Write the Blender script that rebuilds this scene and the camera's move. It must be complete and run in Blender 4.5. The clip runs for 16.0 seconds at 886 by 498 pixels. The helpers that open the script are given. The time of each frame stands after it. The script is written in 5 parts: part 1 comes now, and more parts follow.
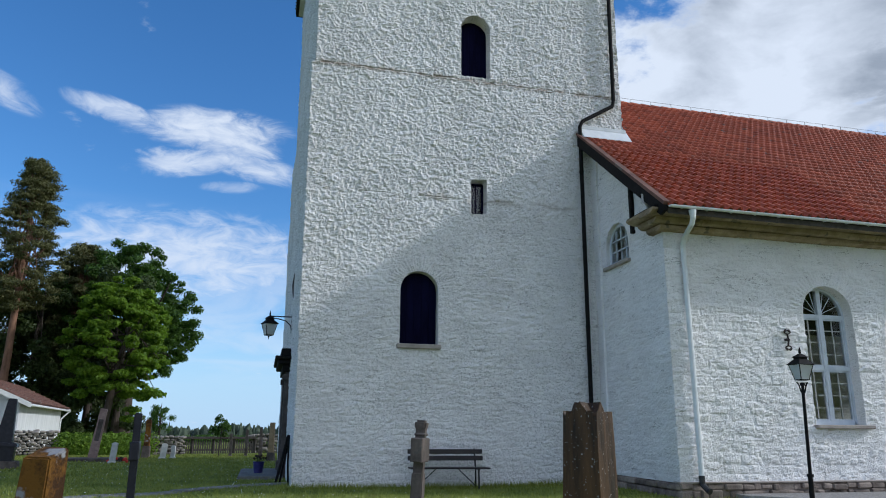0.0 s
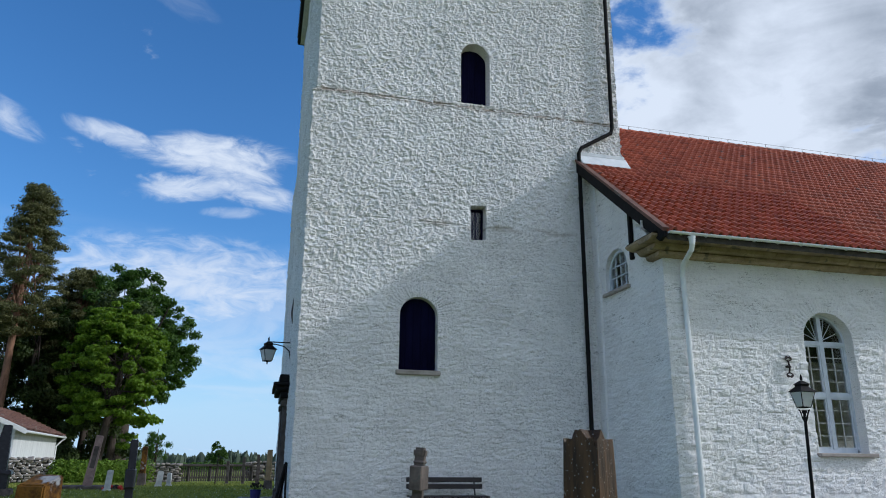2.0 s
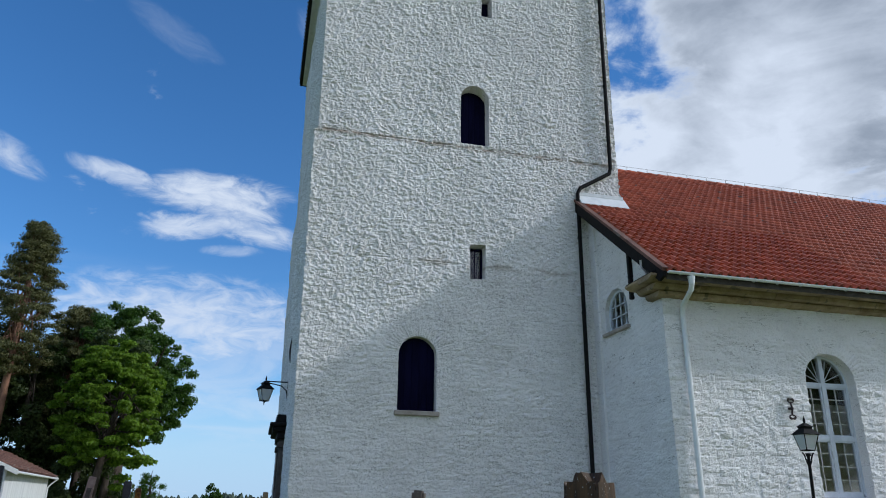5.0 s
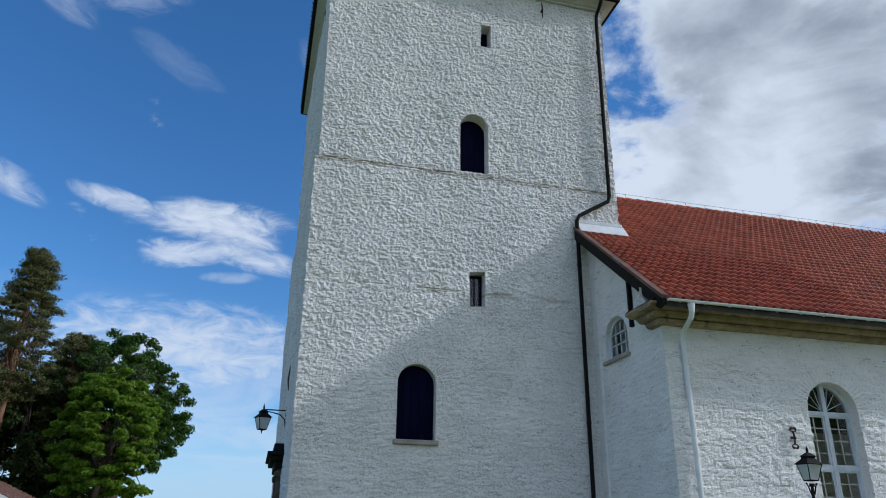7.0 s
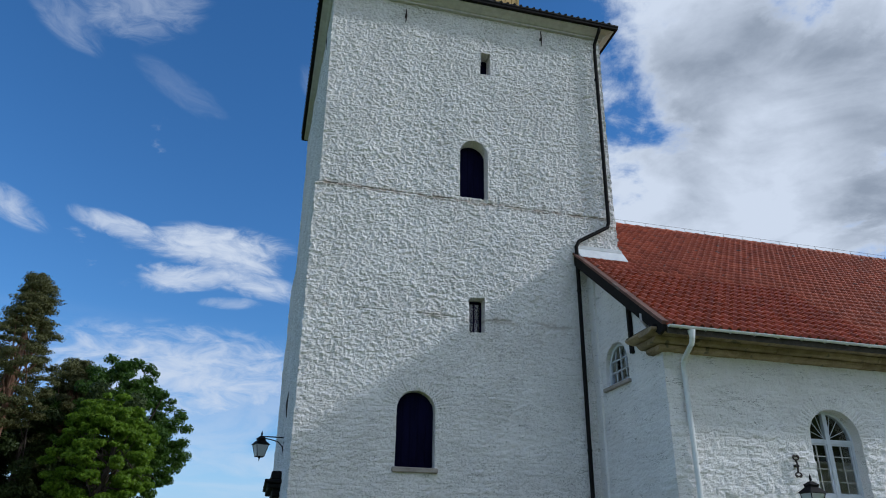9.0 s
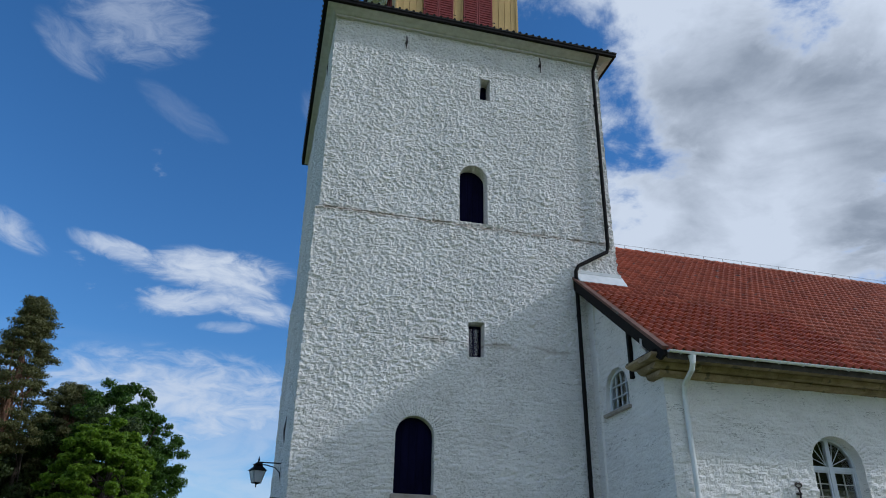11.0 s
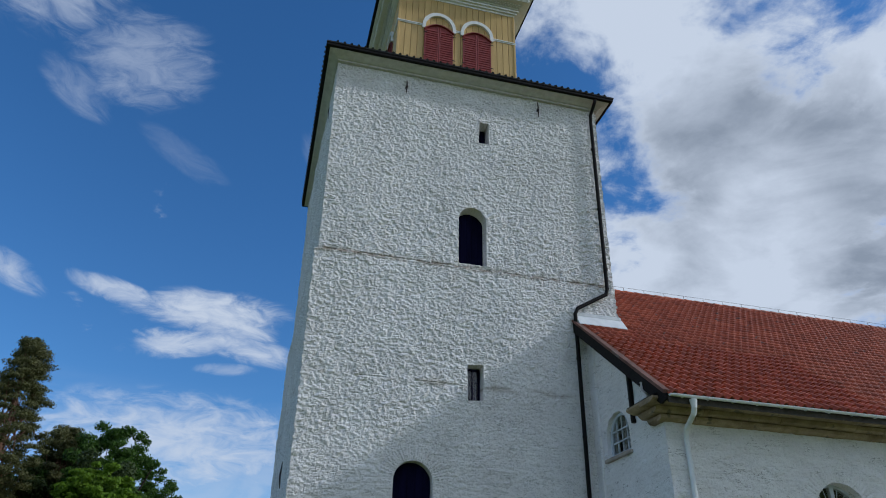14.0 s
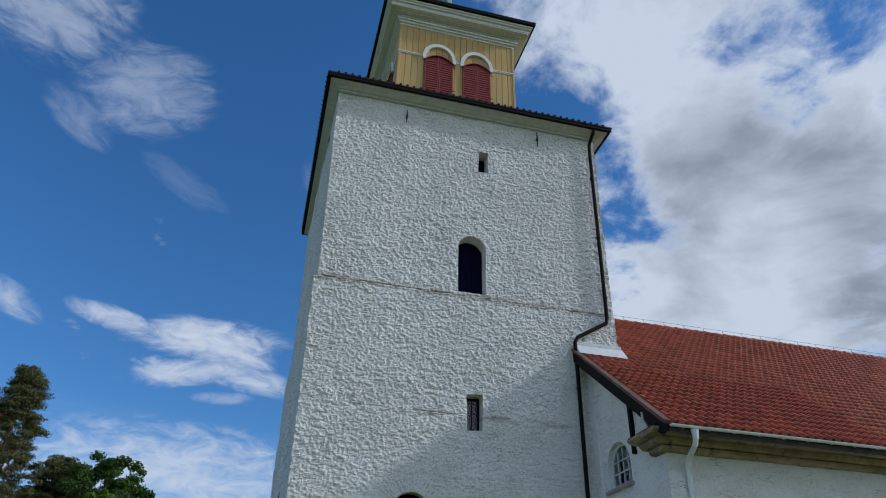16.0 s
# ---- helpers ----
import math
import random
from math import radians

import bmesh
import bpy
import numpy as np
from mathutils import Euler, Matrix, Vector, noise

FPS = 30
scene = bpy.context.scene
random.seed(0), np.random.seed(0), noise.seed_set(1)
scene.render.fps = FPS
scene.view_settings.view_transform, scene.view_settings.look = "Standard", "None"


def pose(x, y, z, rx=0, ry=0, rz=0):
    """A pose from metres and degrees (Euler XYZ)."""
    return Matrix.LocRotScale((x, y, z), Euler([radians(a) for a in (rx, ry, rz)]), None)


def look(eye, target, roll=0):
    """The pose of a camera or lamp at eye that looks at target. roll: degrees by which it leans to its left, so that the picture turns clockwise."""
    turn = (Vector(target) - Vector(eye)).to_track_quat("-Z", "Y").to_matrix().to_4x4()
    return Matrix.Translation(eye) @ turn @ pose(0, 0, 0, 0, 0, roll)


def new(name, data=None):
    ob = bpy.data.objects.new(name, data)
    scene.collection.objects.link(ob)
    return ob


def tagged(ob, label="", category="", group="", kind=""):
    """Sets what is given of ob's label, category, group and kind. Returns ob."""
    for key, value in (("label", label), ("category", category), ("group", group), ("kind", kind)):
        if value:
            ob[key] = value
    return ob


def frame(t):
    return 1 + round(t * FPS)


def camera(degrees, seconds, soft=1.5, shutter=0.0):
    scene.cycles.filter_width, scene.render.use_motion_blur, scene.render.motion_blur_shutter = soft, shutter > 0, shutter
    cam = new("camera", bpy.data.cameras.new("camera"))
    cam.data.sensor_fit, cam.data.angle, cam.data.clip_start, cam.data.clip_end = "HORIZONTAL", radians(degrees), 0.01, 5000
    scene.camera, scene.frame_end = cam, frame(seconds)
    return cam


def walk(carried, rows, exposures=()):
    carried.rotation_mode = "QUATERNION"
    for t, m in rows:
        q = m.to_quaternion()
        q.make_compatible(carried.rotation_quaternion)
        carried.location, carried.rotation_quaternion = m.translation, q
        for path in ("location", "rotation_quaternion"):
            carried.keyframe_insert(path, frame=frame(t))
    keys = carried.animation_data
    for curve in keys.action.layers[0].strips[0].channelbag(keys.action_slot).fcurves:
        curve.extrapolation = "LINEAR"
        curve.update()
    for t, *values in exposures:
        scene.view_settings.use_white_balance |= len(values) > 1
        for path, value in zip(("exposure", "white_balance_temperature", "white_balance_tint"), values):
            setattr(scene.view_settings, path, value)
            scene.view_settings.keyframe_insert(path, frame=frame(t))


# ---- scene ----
cam = camera(64.84, 16.0, soft=1.0)

PATH = [
    (0, pose(0, 0, 1.4, 104.279, -0.528, -0.100)),
    (0.5, pose(0, 0, 1.4, 104.843, -0.565, -0.117)),
    (1, pose(0, 0, 1.4, 105.352, -0.585, -0.126)),
    (1.5, pose(0, 0, 1.4, 105.904, -0.623, -0.152)),
    (2, pose(0, 0, 1.4, 106.390, -0.630, -0.166)),
    (2.5, pose(0, 0, 1.4, 106.921, -0.673, -0.185)),
    (3, pose(0, 0, 1.4, 107.414, -0.688, -0.201)),
    (3.5, pose(0, 0, 1.4, 107.937, -0.710, -0.213)),
    (4, pose(0, 0, 1.4, 108.462, -0.752, -0.236)),
    (6.5, pose(0, 0, 1.4, 111.314, -0.873, -0.329)),
    (7, pose(0, 0, 1.4, 111.835, -0.872, -0.344)),
    (7.5, pose(0, 0, 1.4, 112.387, -0.895, -0.372)),
    (8, pose(0, 0, 1.4, 112.889, -0.921, -0.393)),
    (8.5, pose(0, 0, 1.4, 113.436, -0.935, -0.409)),
    (9, pose(0, 0, 1.4, 113.936, -0.939, -0.406)),
    (11.5, pose(0, 0, 1.4, 116.443, -1.077, -0.532)),
    (12, pose(0, 0, 1.4, 116.987, -1.087, -0.554)),
    (12.5, pose(0, 0, 1.4, 117.614, -1.114, -0.594)),
    (13, pose(0, 0, 1.4, 118.199, -1.103, -0.587)),
    (13.5, pose(0, 0, 1.4, 118.818, -1.129, -0.623)),
    (14, pose(0, 0, 1.4, 119.371, -1.159, -0.646)),
    (14.5, pose(0, 0, 1.4, 119.989, -1.183, -0.667)),
    (15, pose(0, 0, 1.4, 120.554, -1.194, -0.681)),
    (15.5, pose(0, 0, 1.4, 121.170, -1.219, -0.720)),
    (16, pose(0, 0, 1.4, 121.707, -1.253, -0.754)),
]
# the clip's camera closes down a little as it tilts into the sky
walk(cam, PATH, [(0.0, 0.26, 5740, 9), (4.0, 0.20, 5720, 9), (9.0, 0.05, 5680, 9), (16.0, -0.10, 5640, 9)])

# ---- world, sun ----
TURN = 13.99                      # the church's long axis against the world's x
SUN_EL, SUN_AZ = radians(28.4), radians(-0.4)   # elevation, angle from +x towards +y

world = bpy.data.worlds.new("sky")
scene.world = world
world.use_nodes = True
WN, WL = world.node_tree.nodes, world.node_tree.links
WN.clear()


def wmath(op, a, b=None, c=None, clamp=False):
    n = WN.new("ShaderNodeMath")
    n.operation, n.use_clamp = op, clamp
    for i, v in enumerate((a, b, c)):
        if v is None:
            continue
        if isinstance(v, (int, float)):
            n.inputs[i].default_value = v
        else:
            WL.new(v, n.inputs[i])
    return n.outputs[0]


def wsmooth(v, lo, hi):
    n = WN.new("ShaderNodeMapRange")
    n.interpolation_type = "SMOOTHSTEP"
    WL.new(v, n.inputs["Value"])
    n.inputs["From Min"].default_value, n.inputs["From Max"].default_value = lo, hi
    return n.outputs["Result"]


def wdot(v, axis):
    n = WN.new("ShaderNodeVectorMath")
    n.operation = "DOT_PRODUCT"
    WL.new(v, n.inputs[0])
    n.inputs[1].default_value = axis
    return n.outputs["Value"]


def wnoise(v, scale, detail, rough=0.55, distortion=0.0):
    n = WN.new("ShaderNodeTexNoise")
    WL.new(v, n.inputs["Vector"])
    n.inputs["Scale"].default_value, n.inputs["Detail"].default_value = scale, detail
    n.inputs["Roughness"].default_value, n.inputs["Distortion"].default_value = rough, distortion
    return n.outputs["Fac"]


sky = WN.new("ShaderNodeTexSky")
sky.sky_type, sky.sun_disc = "NISHITA", False
sky.sun_elevation, sky.sun_rotation = SUN_EL, radians(90) - SUN_AZ
sky.air_density, sky.dust_density, sky.ozone_density = 1.0, 0.15, 4.5
ray_dir = WN.new("ShaderNodeTexCoord").outputs["Generated"]
xyz = WN.new("ShaderNodeSeparateXYZ")
WL.new(ray_dir, xyz.inputs[0])
up = wmath("ADD", wmath("MAXIMUM", xyz.outputs["Z"], 0.0), 0.16)
flat = WN.new("ShaderNodeCombineXYZ")
WL.new(wmath("DIVIDE", xyz.outputs["X"], up), flat.inputs[0])
WL.new(wmath("DIVIDE", xyz.outputs["Y"], up), flat.inputs[1])
sheet = flat.outputs[0]
def bearing(az, el):
    az, el = radians(az), radians(el)
    return Vector((math.sin(az) * math.cos(el), math.cos(az) * math.cos(el), math.sin(el)))


def blob(az, el, size, gain):
    """A soft round patch of the sky, size in degrees."""
    return wmath("MULTIPLY", wsmooth(wdot(ray_dir, bearing(az, el)), math.cos(radians(size)), 1.0), gain)


def summed(parts):
    out = parts[0]
    for p in parts[1:]:
        out = wmath("ADD", out, p)
    return out


def stroke(az0, el0, az1, el1, wide, gain):
    """A frayed wisp between two bearings."""
    p, q = bearing(az0, el0), bearing(az1, el1)
    c = (p + q).normalized()
    along = (q - p).normalized()
    across = c.cross(along)
    a = wmath("SUBTRACT", wdot(ray_dir, along), c.dot(along))
    b = wdot(ray_dir, across)
    ra = wmath("POWER", wmath("ABSOLUTE", wmath("DIVIDE", a, (q - p).length * 0.58)), 2.0)
    rb = wmath("POWER", wmath("ABSOLUTE", wmath("DIVIDE", b, wide)), 2.0)
    edge = wmath("SUBTRACT", 1.0, wmath("ADD", ra, rb), clamp=True)
    uv = WN.new("ShaderNodeCombineXYZ")
    WL.new(wmath("MULTIPLY", a, 15.0), uv.inputs[0]), WL.new(wmath("MULTIPLY", b, 34.0), uv.inputs[1])
    uv.inputs[2].default_value = az0
    n = wnoise(uv.outputs[0], 1.3, 10, 0.64, 0.7)
    body = wmath("ADD", wmath("MULTIPLY", wmath("SUBTRACT", n, 0.5), 2.2), edge)
    return wmath("MULTIPLY", wmath("MULTIPLY", wsmooth(body, 0.05, 1.35), wsmooth(edge, 0.0, 0.5)), gain)


# broken cloud, thickening towards the east, with blue gaps beside the tower; unseen bright cloud added in the south to
# fill shaded walls
big = wnoise(sheet, 2.1, 12, 0.62, 0.25)
curls = wnoise(sheet, 7.5, 9, 0.62, 0.4)
east = wsmooth(xyz.outputs["X"], 0.05, 0.32)
cover = summed([wmath("MULTIPLY", big, 1.35), -0.36, wmath("MULTIPLY", wsmooth(xyz.outputs["X"], -0.05, 0.12), 0.17), wmath("MULTIPLY", wmath("SUBTRACT", curls, 0.5), 0.55), wmath("MULTIPLY", east, 0.27), blob(16.8, 33.0, 5.0, -0.08), blob(21.5, 33.8, 4.5, -0.12),
                blob(17.6, 40.0, 5.0, -0.06), blob(12.5, 43.0, 6, -0.06), blob(17.5, 27.0, 6.0, 0.14), blob(24, 42, 8, 0.10), blob(16, 49, 8, 0.16), blob(30, 34, 11, 0.12)])
south = wsmooth(wmath("MULTIPLY", xyz.outputs["Y"], -1.0), 0.0, 0.5)
heap = wmath("MAXIMUM", wsmooth(cover, 0.50, 0.74), wmath("MULTIPLY", wsmooth(wmath("ADD", big, wmath("MULTIPLY", south, 0.22)), 0.52, 0.68), wmath("MULTIPLY", south, 0.5)))
# a torn wisp in the west, thin veils over the horizon and high up
layers = [
    stroke(-31.2, 23.4, -22.5, 21.9, 0.019, 0.85),
    stroke(-26.6, 22.0, -12.8, 23.0, 0.034, 1.0),
    stroke(-22.5, 22.0, -13.5, 21.2, 0.034, 0.95),
    stroke(-26.0, 18.7, -16.0, 20.9, 0.022, 0.9),
    stroke(-20.5, 20.6, -11.5, 19.3, 0.024, 0.9),
    stroke(-20.3, 18.1, -15.2, 18.5, 0.011, 0.5),
    stroke(-38.0, 23.8, -32.0, 21.6, 0.022, 0.7),
    stroke(-36.0, 38.0, -24.0, 41.4, 0.075, 0.42),
    stroke(-38.0, 37.5, -31.5, 34.8, 0.030, 0.30),
    stroke(-29.0, 35.2, -20.5, 32.4, 0.024, 0.12),
    stroke(-48.0, 44.0, -33.0, 42.5, 0.10, 0.5),
    stroke(-14.0, 38.0, -10.5, 33.0, 0.025, 0.18),
    stroke(-33.0, 12.4, -8.0, 12.4, 0.075, 0.85),
    stroke(-30.0, 7.0, -10.0, 6.4, 0.020, 0.35),
]
thin = wnoise(sheet, 2.2, 6, 0.55, 0.6)
low = wmath("MULTIPLY", wsmooth(xyz.outputs["Z"], 0.30, 0.20), wsmooth(thin, 0.36, 0.62))
layers.append(wmath("MULTIPLY", wmath("MULTIPLY", low, wsmooth(xyz.outputs["Z"], 0.03, 0.12)), 0.40))
total = heap
for layer in layers:
    total = wmath("MAXIMUM", total, layer)
# cloud tone: bright fringes, grey bellies
belly = wnoise(sheet, 3.4, 9, 0.55, 0.5)
grey = summed([wmath("MULTIPLY", wmath("SUBTRACT", belly, 0.50), 2.6), wmath("MULTIPLY", wmath("SUBTRACT", curls, 0.5), 0.9), blob(29.8, 34.5, 10, 0.55), blob(40.0, 33.5, 8, 0.4), blob(34, 29.5, 8, 0.3),
               blob(39, 23, 10, 0.5), blob(23.5, 29.5, 6, 0.25), blob(37.6, 39.8, 6, -0.5), blob(28.5, 27.3, 6, -0.35), blob(25, 43, 7, -0.25)])
clamped = WN.new("ShaderNodeClamp")
WL.new(grey, clamped.inputs["Value"])
shade = wmath("MULTIPLY", wmath("MULTIPLY", wsmooth(cover, 0.56, 0.80), clamped.outputs[0]), wmath("SUBTRACT", 1.0, south))
tone = WN.new("ShaderNodeMix")
tone.data_type = "RGBA"
WL.new(shade, tone.inputs["Factor"])
tone.inputs["A"].default_value = (4.8, 4.95, 5.2, 1)
tone.inputs["B"].default_value = (2.15, 2.35, 2.65, 1)
blend = WN.new("ShaderNodeMix")
blend.data_type = "RGBA"
WL.new(total, blend.inputs["Factor"])
deep = WN.new("ShaderNodeHueSaturation")
deep.inputs["Saturation"].default_value, deep.inputs["Value"].default_value = 1.15, 0.93
WL.new(sky.outputs[0], deep.inputs["Color"])
haze = WN.new("ShaderNodeMix")
haze.data_type = "RGBA"
WL.new(wmath("MULTIPLY", wsmooth(xyz.outputs["Z"], 0.20, 0.0), 0.85), haze.inputs["Factor"])
WL.new(deep.outputs[0], haze.inputs["A"])
haze.inputs["B"].default_value = (2.9, 4.1, 5.3, 1)
WL.new(haze.outputs["Result"], blend.inputs["A"])
WL.new(tone.outputs["Result"], blend.inputs["B"])
back = WN.new("ShaderNodeBackground")
back.inputs["Strength"].default_value = 0.135
WL.new(blend.outputs["Result"], back.inputs["Color"])
WL.new(back.outputs[0], WN.new("ShaderNodeOutputWorld").inputs["Surface"])

sun = new("sun", bpy.data.lights.new("sun", "SUN"))
sun.data.energy, sun.data.angle, sun.data.color = 2.0, radians(2.5), (1.0, 0.95, 0.88)
sun.matrix_world = look((30 * math.cos(SUN_EL) * math.cos(SUN_AZ), 30 * math.cos(SUN_EL) * math.sin(SUN_AZ), 30 * math.sin(SUN_EL)), (0, 0, 0))


# ---- materials ----
def material(name, dark, light, scale=6.0, rough=0.7, bump=0.3, fine=40.0, metal=0.0, stretch=(1, 1, 1), spread=0.0,
             spots=None, spot_scale=9.0, spot_size=0.62, spec=0.4, low=0.3, high=0.7, depth=0.01):
    """Two tones mixed by noise at two scales, with relief; spread varies pieces; spots is the colour of lichen or stains."""
    m = bpy.data.materials.new(name)
    m.use_nodes = True
    nodes, links = m.node_tree.nodes, m.node_tree.links
    bsdf = nodes["Principled BSDF"]
    at = nodes.new("ShaderNodeTexCoord")
    mapping = nodes.new("ShaderNodeMapping")
    mapping.inputs["Scale"].default_value = stretch
    links.new(at.outputs["Object"], mapping.inputs["Vector"])
    coarse = nodes.new("ShaderNodeTexNoise")
    coarse.inputs["Scale"].default_value, coarse.inputs["Detail"].default_value = scale, 6
    grain = nodes.new("ShaderNodeTexNoise")
    grain.inputs["Scale"].default_value, grain.inputs["Detail"].default_value = fine, 4
    links.new(mapping.outputs[0], coarse.inputs["Vector"])
    links.new(mapping.outputs[0], grain.inputs["Vector"])
    sum_ = nodes.new("ShaderNodeMath")
    sum_.operation = "MULTIPLY_ADD"
    links.new(grain.outputs["Fac"], sum_.inputs[0])
    sum_.inputs[1].default_value = 0.4
    links.new(coarse.outputs["Fac"], sum_.inputs[2])
    ramp = nodes.new("ShaderNodeMapRange")
    links.new(sum_.outputs[0], ramp.inputs["Value"])
    ramp.inputs["From Min"].default_value, ramp.inputs["From Max"].default_value = low + 0.2, high + 0.2
    mix = nodes.new("ShaderNodeMix")
    mix.data_type = "RGBA"
    links.new(ramp.outputs[0], mix.inputs["Factor"])
    mix.inputs["A"].default_value, mix.inputs["B"].default_value = (*dark, 1), (*light, 1)
    colour = mix.outputs["Result"]
    if spots:
        patch = nodes.new("ShaderNodeTexNoise")
        patch.inputs["Scale"].default_value, patch.inputs["Detail"].default_value = spot_scale, 5
        links.new(at.outputs["Object"], patch.inputs["Vector"])
        cut = nodes.new("ShaderNodeMapRange")
        links.new(patch.outputs["Fac"], cut.inputs["Value"])
        cut.inputs["From Min"].default_value, cut.inputs["From Max"].default_value = spot_size, spot_size + 0.06
        over = nodes.new("ShaderNodeMix")
        over.data_type = "RGBA"
        links.new(cut.outputs[0], over.inputs["Factor"])
        links.new(colour, over.inputs["A"])
        over.inputs["B"].default_value = (*spots, 1)
        colour = over.outputs["Result"]
    if spread:
        info = nodes.new("ShaderNodeObjectInfo")
        geo = nodes.new("ShaderNodeNewGeometry")
        add = nodes.new("ShaderNodeMath")
        add.operation = "ADD"
        links.new(info.outputs["Random"], add.inputs[0])
        links.new(geo.outputs["Random Per Island"], add.inputs[1])
        frac = nodes.new("ShaderNodeMath")
        frac.operation = "FRACT"
        links.new(add.outputs[0], frac.inputs[0])
        vary = nodes.new("ShaderNodeMapRange")
        links.new(frac.outputs[0], vary.inputs["Value"])
        vary.inputs["To Min"].default_value, vary.inputs["To Max"].default_value = 1 - spread, 1 + spread
        hsv = nodes.new("ShaderNodeHueSaturation")
        links.new(colour, hsv.inputs["Color"])
        links.new(vary.outputs[0], hsv.inputs["Value"])
        colour = hsv.outputs["Color"]
    links.new(colour, bsdf.inputs["Base Color"])
    bsdf.inputs["Roughness"].default_value, bsdf.inputs["Metallic"].default_value = rough, metal
    bsdf.inputs["Specular IOR Level"].default_value = spec
    if bump:
        relief = nodes.new("ShaderNodeBump")
        relief.inputs["Strength"].default_value, relief.inputs["Distance"].default_value = bump, depth
        links.new(sum_.outputs[0], relief.inputs["Height"])
        links.new(relief.outputs[0], bsdf.inputs["Normal"])
    return m


M = {}
M["limewash"] = material("limewash", (0.765, 0.74, 0.72), (0.885, 0.86, 0.84), 1.1, 0.85, 0.8, 19, depth=0.03, spots=(0.60, 0.59, 0.56),
                         spot_scale=2.3, spot_size=0.72, spec=0.2)
M["limewash_brick"] = material("limewash_brick", (0.82, 0.795, 0.775), (0.92, 0.90, 0.88), 1.3, 0.8, 0.8, 20, depth=0.025, spec=0.2)


def masonry_marks(m, ledge=(), pit_depth=0.030, dirt=0.6):
    """Hair cracks that double as painted pock shadows, small weathered holes and, along the ledge, a brown stain."""
    nodes, links = m.node_tree.nodes, m.node_tree.links
    bsdf = nodes["Principled BSDF"]
    colour = bsdf.inputs["Base Color"].links[0].from_socket
    at = nodes.new("ShaderNodeTexCoord")

    def tex(scale, stretch, detail=4, distortion=0.0):
        mp, n = nodes.new("ShaderNodeMapping"), nodes.new("ShaderNodeTexNoise")
        mp.inputs["Scale"].default_value = stretch
        links.new(at.outputs["Object"], mp.inputs["Vector"])
        links.new(mp.outputs[0], n.inputs["Vector"])
        n.inputs["Scale"].default_value, n.inputs["Detail"].default_value, n.inputs["Distortion"].default_value = scale, detail, distortion
        return n.outputs["Fac"]

    def calc(op, a, b):
        n = nodes.new("ShaderNodeMath")
        n.operation = op
        for k, v in enumerate((a, b)):
            if isinstance(v, (int, float)):
                n.inputs[k].default_value = v
            else:
                links.new(v, n.inputs[k])
        return n.outputs[0]

    def step_(v, lo, hi):
        n = nodes.new("ShaderNodeMapRange")
        links.new(v, n.inputs["Value"])
        n.inputs["From Min"].default_value, n.inputs["From Max"].default_value = lo, hi
        return n.outputs["Result"]

    def over(colour, mask, tint):
        n = nodes.new("ShaderNodeMix")
        n.data_type = "RGBA"
        links.new(mask, n.inputs["Factor"])
        links.new(colour, n.inputs["A"])
        n.inputs["B"].default_value = (*tint, 1)
        return n.outputs["Result"]

    # level dark dashes: hair cracks, and short pock shadows put into the colour
    thin = step_(calc("ABSOLUTE", calc("SUBTRACT", tex(1.5, (1, 1, 7.0), 5, 0.15), 0.5), 0.0), 0.010, 0.003)
    where = step_(tex(2.3, (1, 1, 1.4), 3), 0.52, 0.60)
    colour = over(colour, calc("MULTIPLY", calc("MULTIPLY", thin, where), 0.75), (0.20, 0.18, 0.16))
    chips = calc("MULTIPLY", step_(tex(9, (1, 1, 1.8), 3), 0.66, 0.70), step_(tex(0.7, (1, 1, 1), 3), 0.48, 0.62))
    colour = over(colour, calc("MULTIPLY", chips, 0.6), (0.30, 0.28, 0.26))
    foot = nodes.new("ShaderNodeSeparateXYZ")
    links.new(at.outputs["Object"], foot.inputs[0])
    for z_at, amount in zip(ledge, (1.0, 0.6)):
        off = calc("ABSOLUTE", calc("SUBTRACT", foot.outputs["Z"], z_at), 0.0)
        near = step_(off, 0.13, 0.02)
        rag = step_(tex(3.5 * amount, (1, 1, 3), 6, 0.5), 0.36, 0.54) if amount == 1.0 else step_(tex(1.3, (1, 1, 3), 6, 0.5), 0.50, 0.60)
        colour = over(colour, calc("MULTIPLY", calc("MULTIPLY", near, rag), 0.85 * amount), (0.30, 0.24, 0.18))
        wide_off = step_(off, 0.75, 0.1)
        rag2 = step_(tex(2.6, (2.2, 2.2, 0.7), 5, 0.4), 0.58, 0.70)
        colour = over(colour, calc("MULTIPLY", calc("MULTIPLY", wide_off, rag2), 0.45 * amount), (0.38, 0.33, 0.27))
    # grime held in the pits of the weathered plaster
    grime = calc("MULTIPLY", step_(tex(26.0, (1, 1, 1.3), 5), 0.47, 0.36), step_(tex(0.55, (1, 1, 0.8), 4), 0.30, 0.60))
    colour = over(colour, calc("MULTIPLY", grime, dirt), (0.25, 0.24, 0.23))
    links.new(colour, bsdf.inputs["Base Color"])
    # trowelled, pitted plaster over the stones
    pits = nodes.new("ShaderNodeTexNoise")
    pits.inputs["Scale"].default_value, pits.inputs["Detail"].default_value, pits.inputs["Roughness"].default_value = 30.0, 5, 0.65
    links.new(at.outputs["Object"], pits.inputs["Vector"])
    crust = nodes.new("ShaderNodeBump")
    crust.inputs["Strength"].default_value, crust.inputs["Distance"].default_value = 1.0, pit_depth
    links.new(pits.outputs["Fac"], crust.inputs["Height"])
    links.new(bsdf.inputs["Normal"].links[0].from_socket, crust.inputs["Normal"])
    links.new(crust.outputs[0], bsdf.inputs["Normal"])


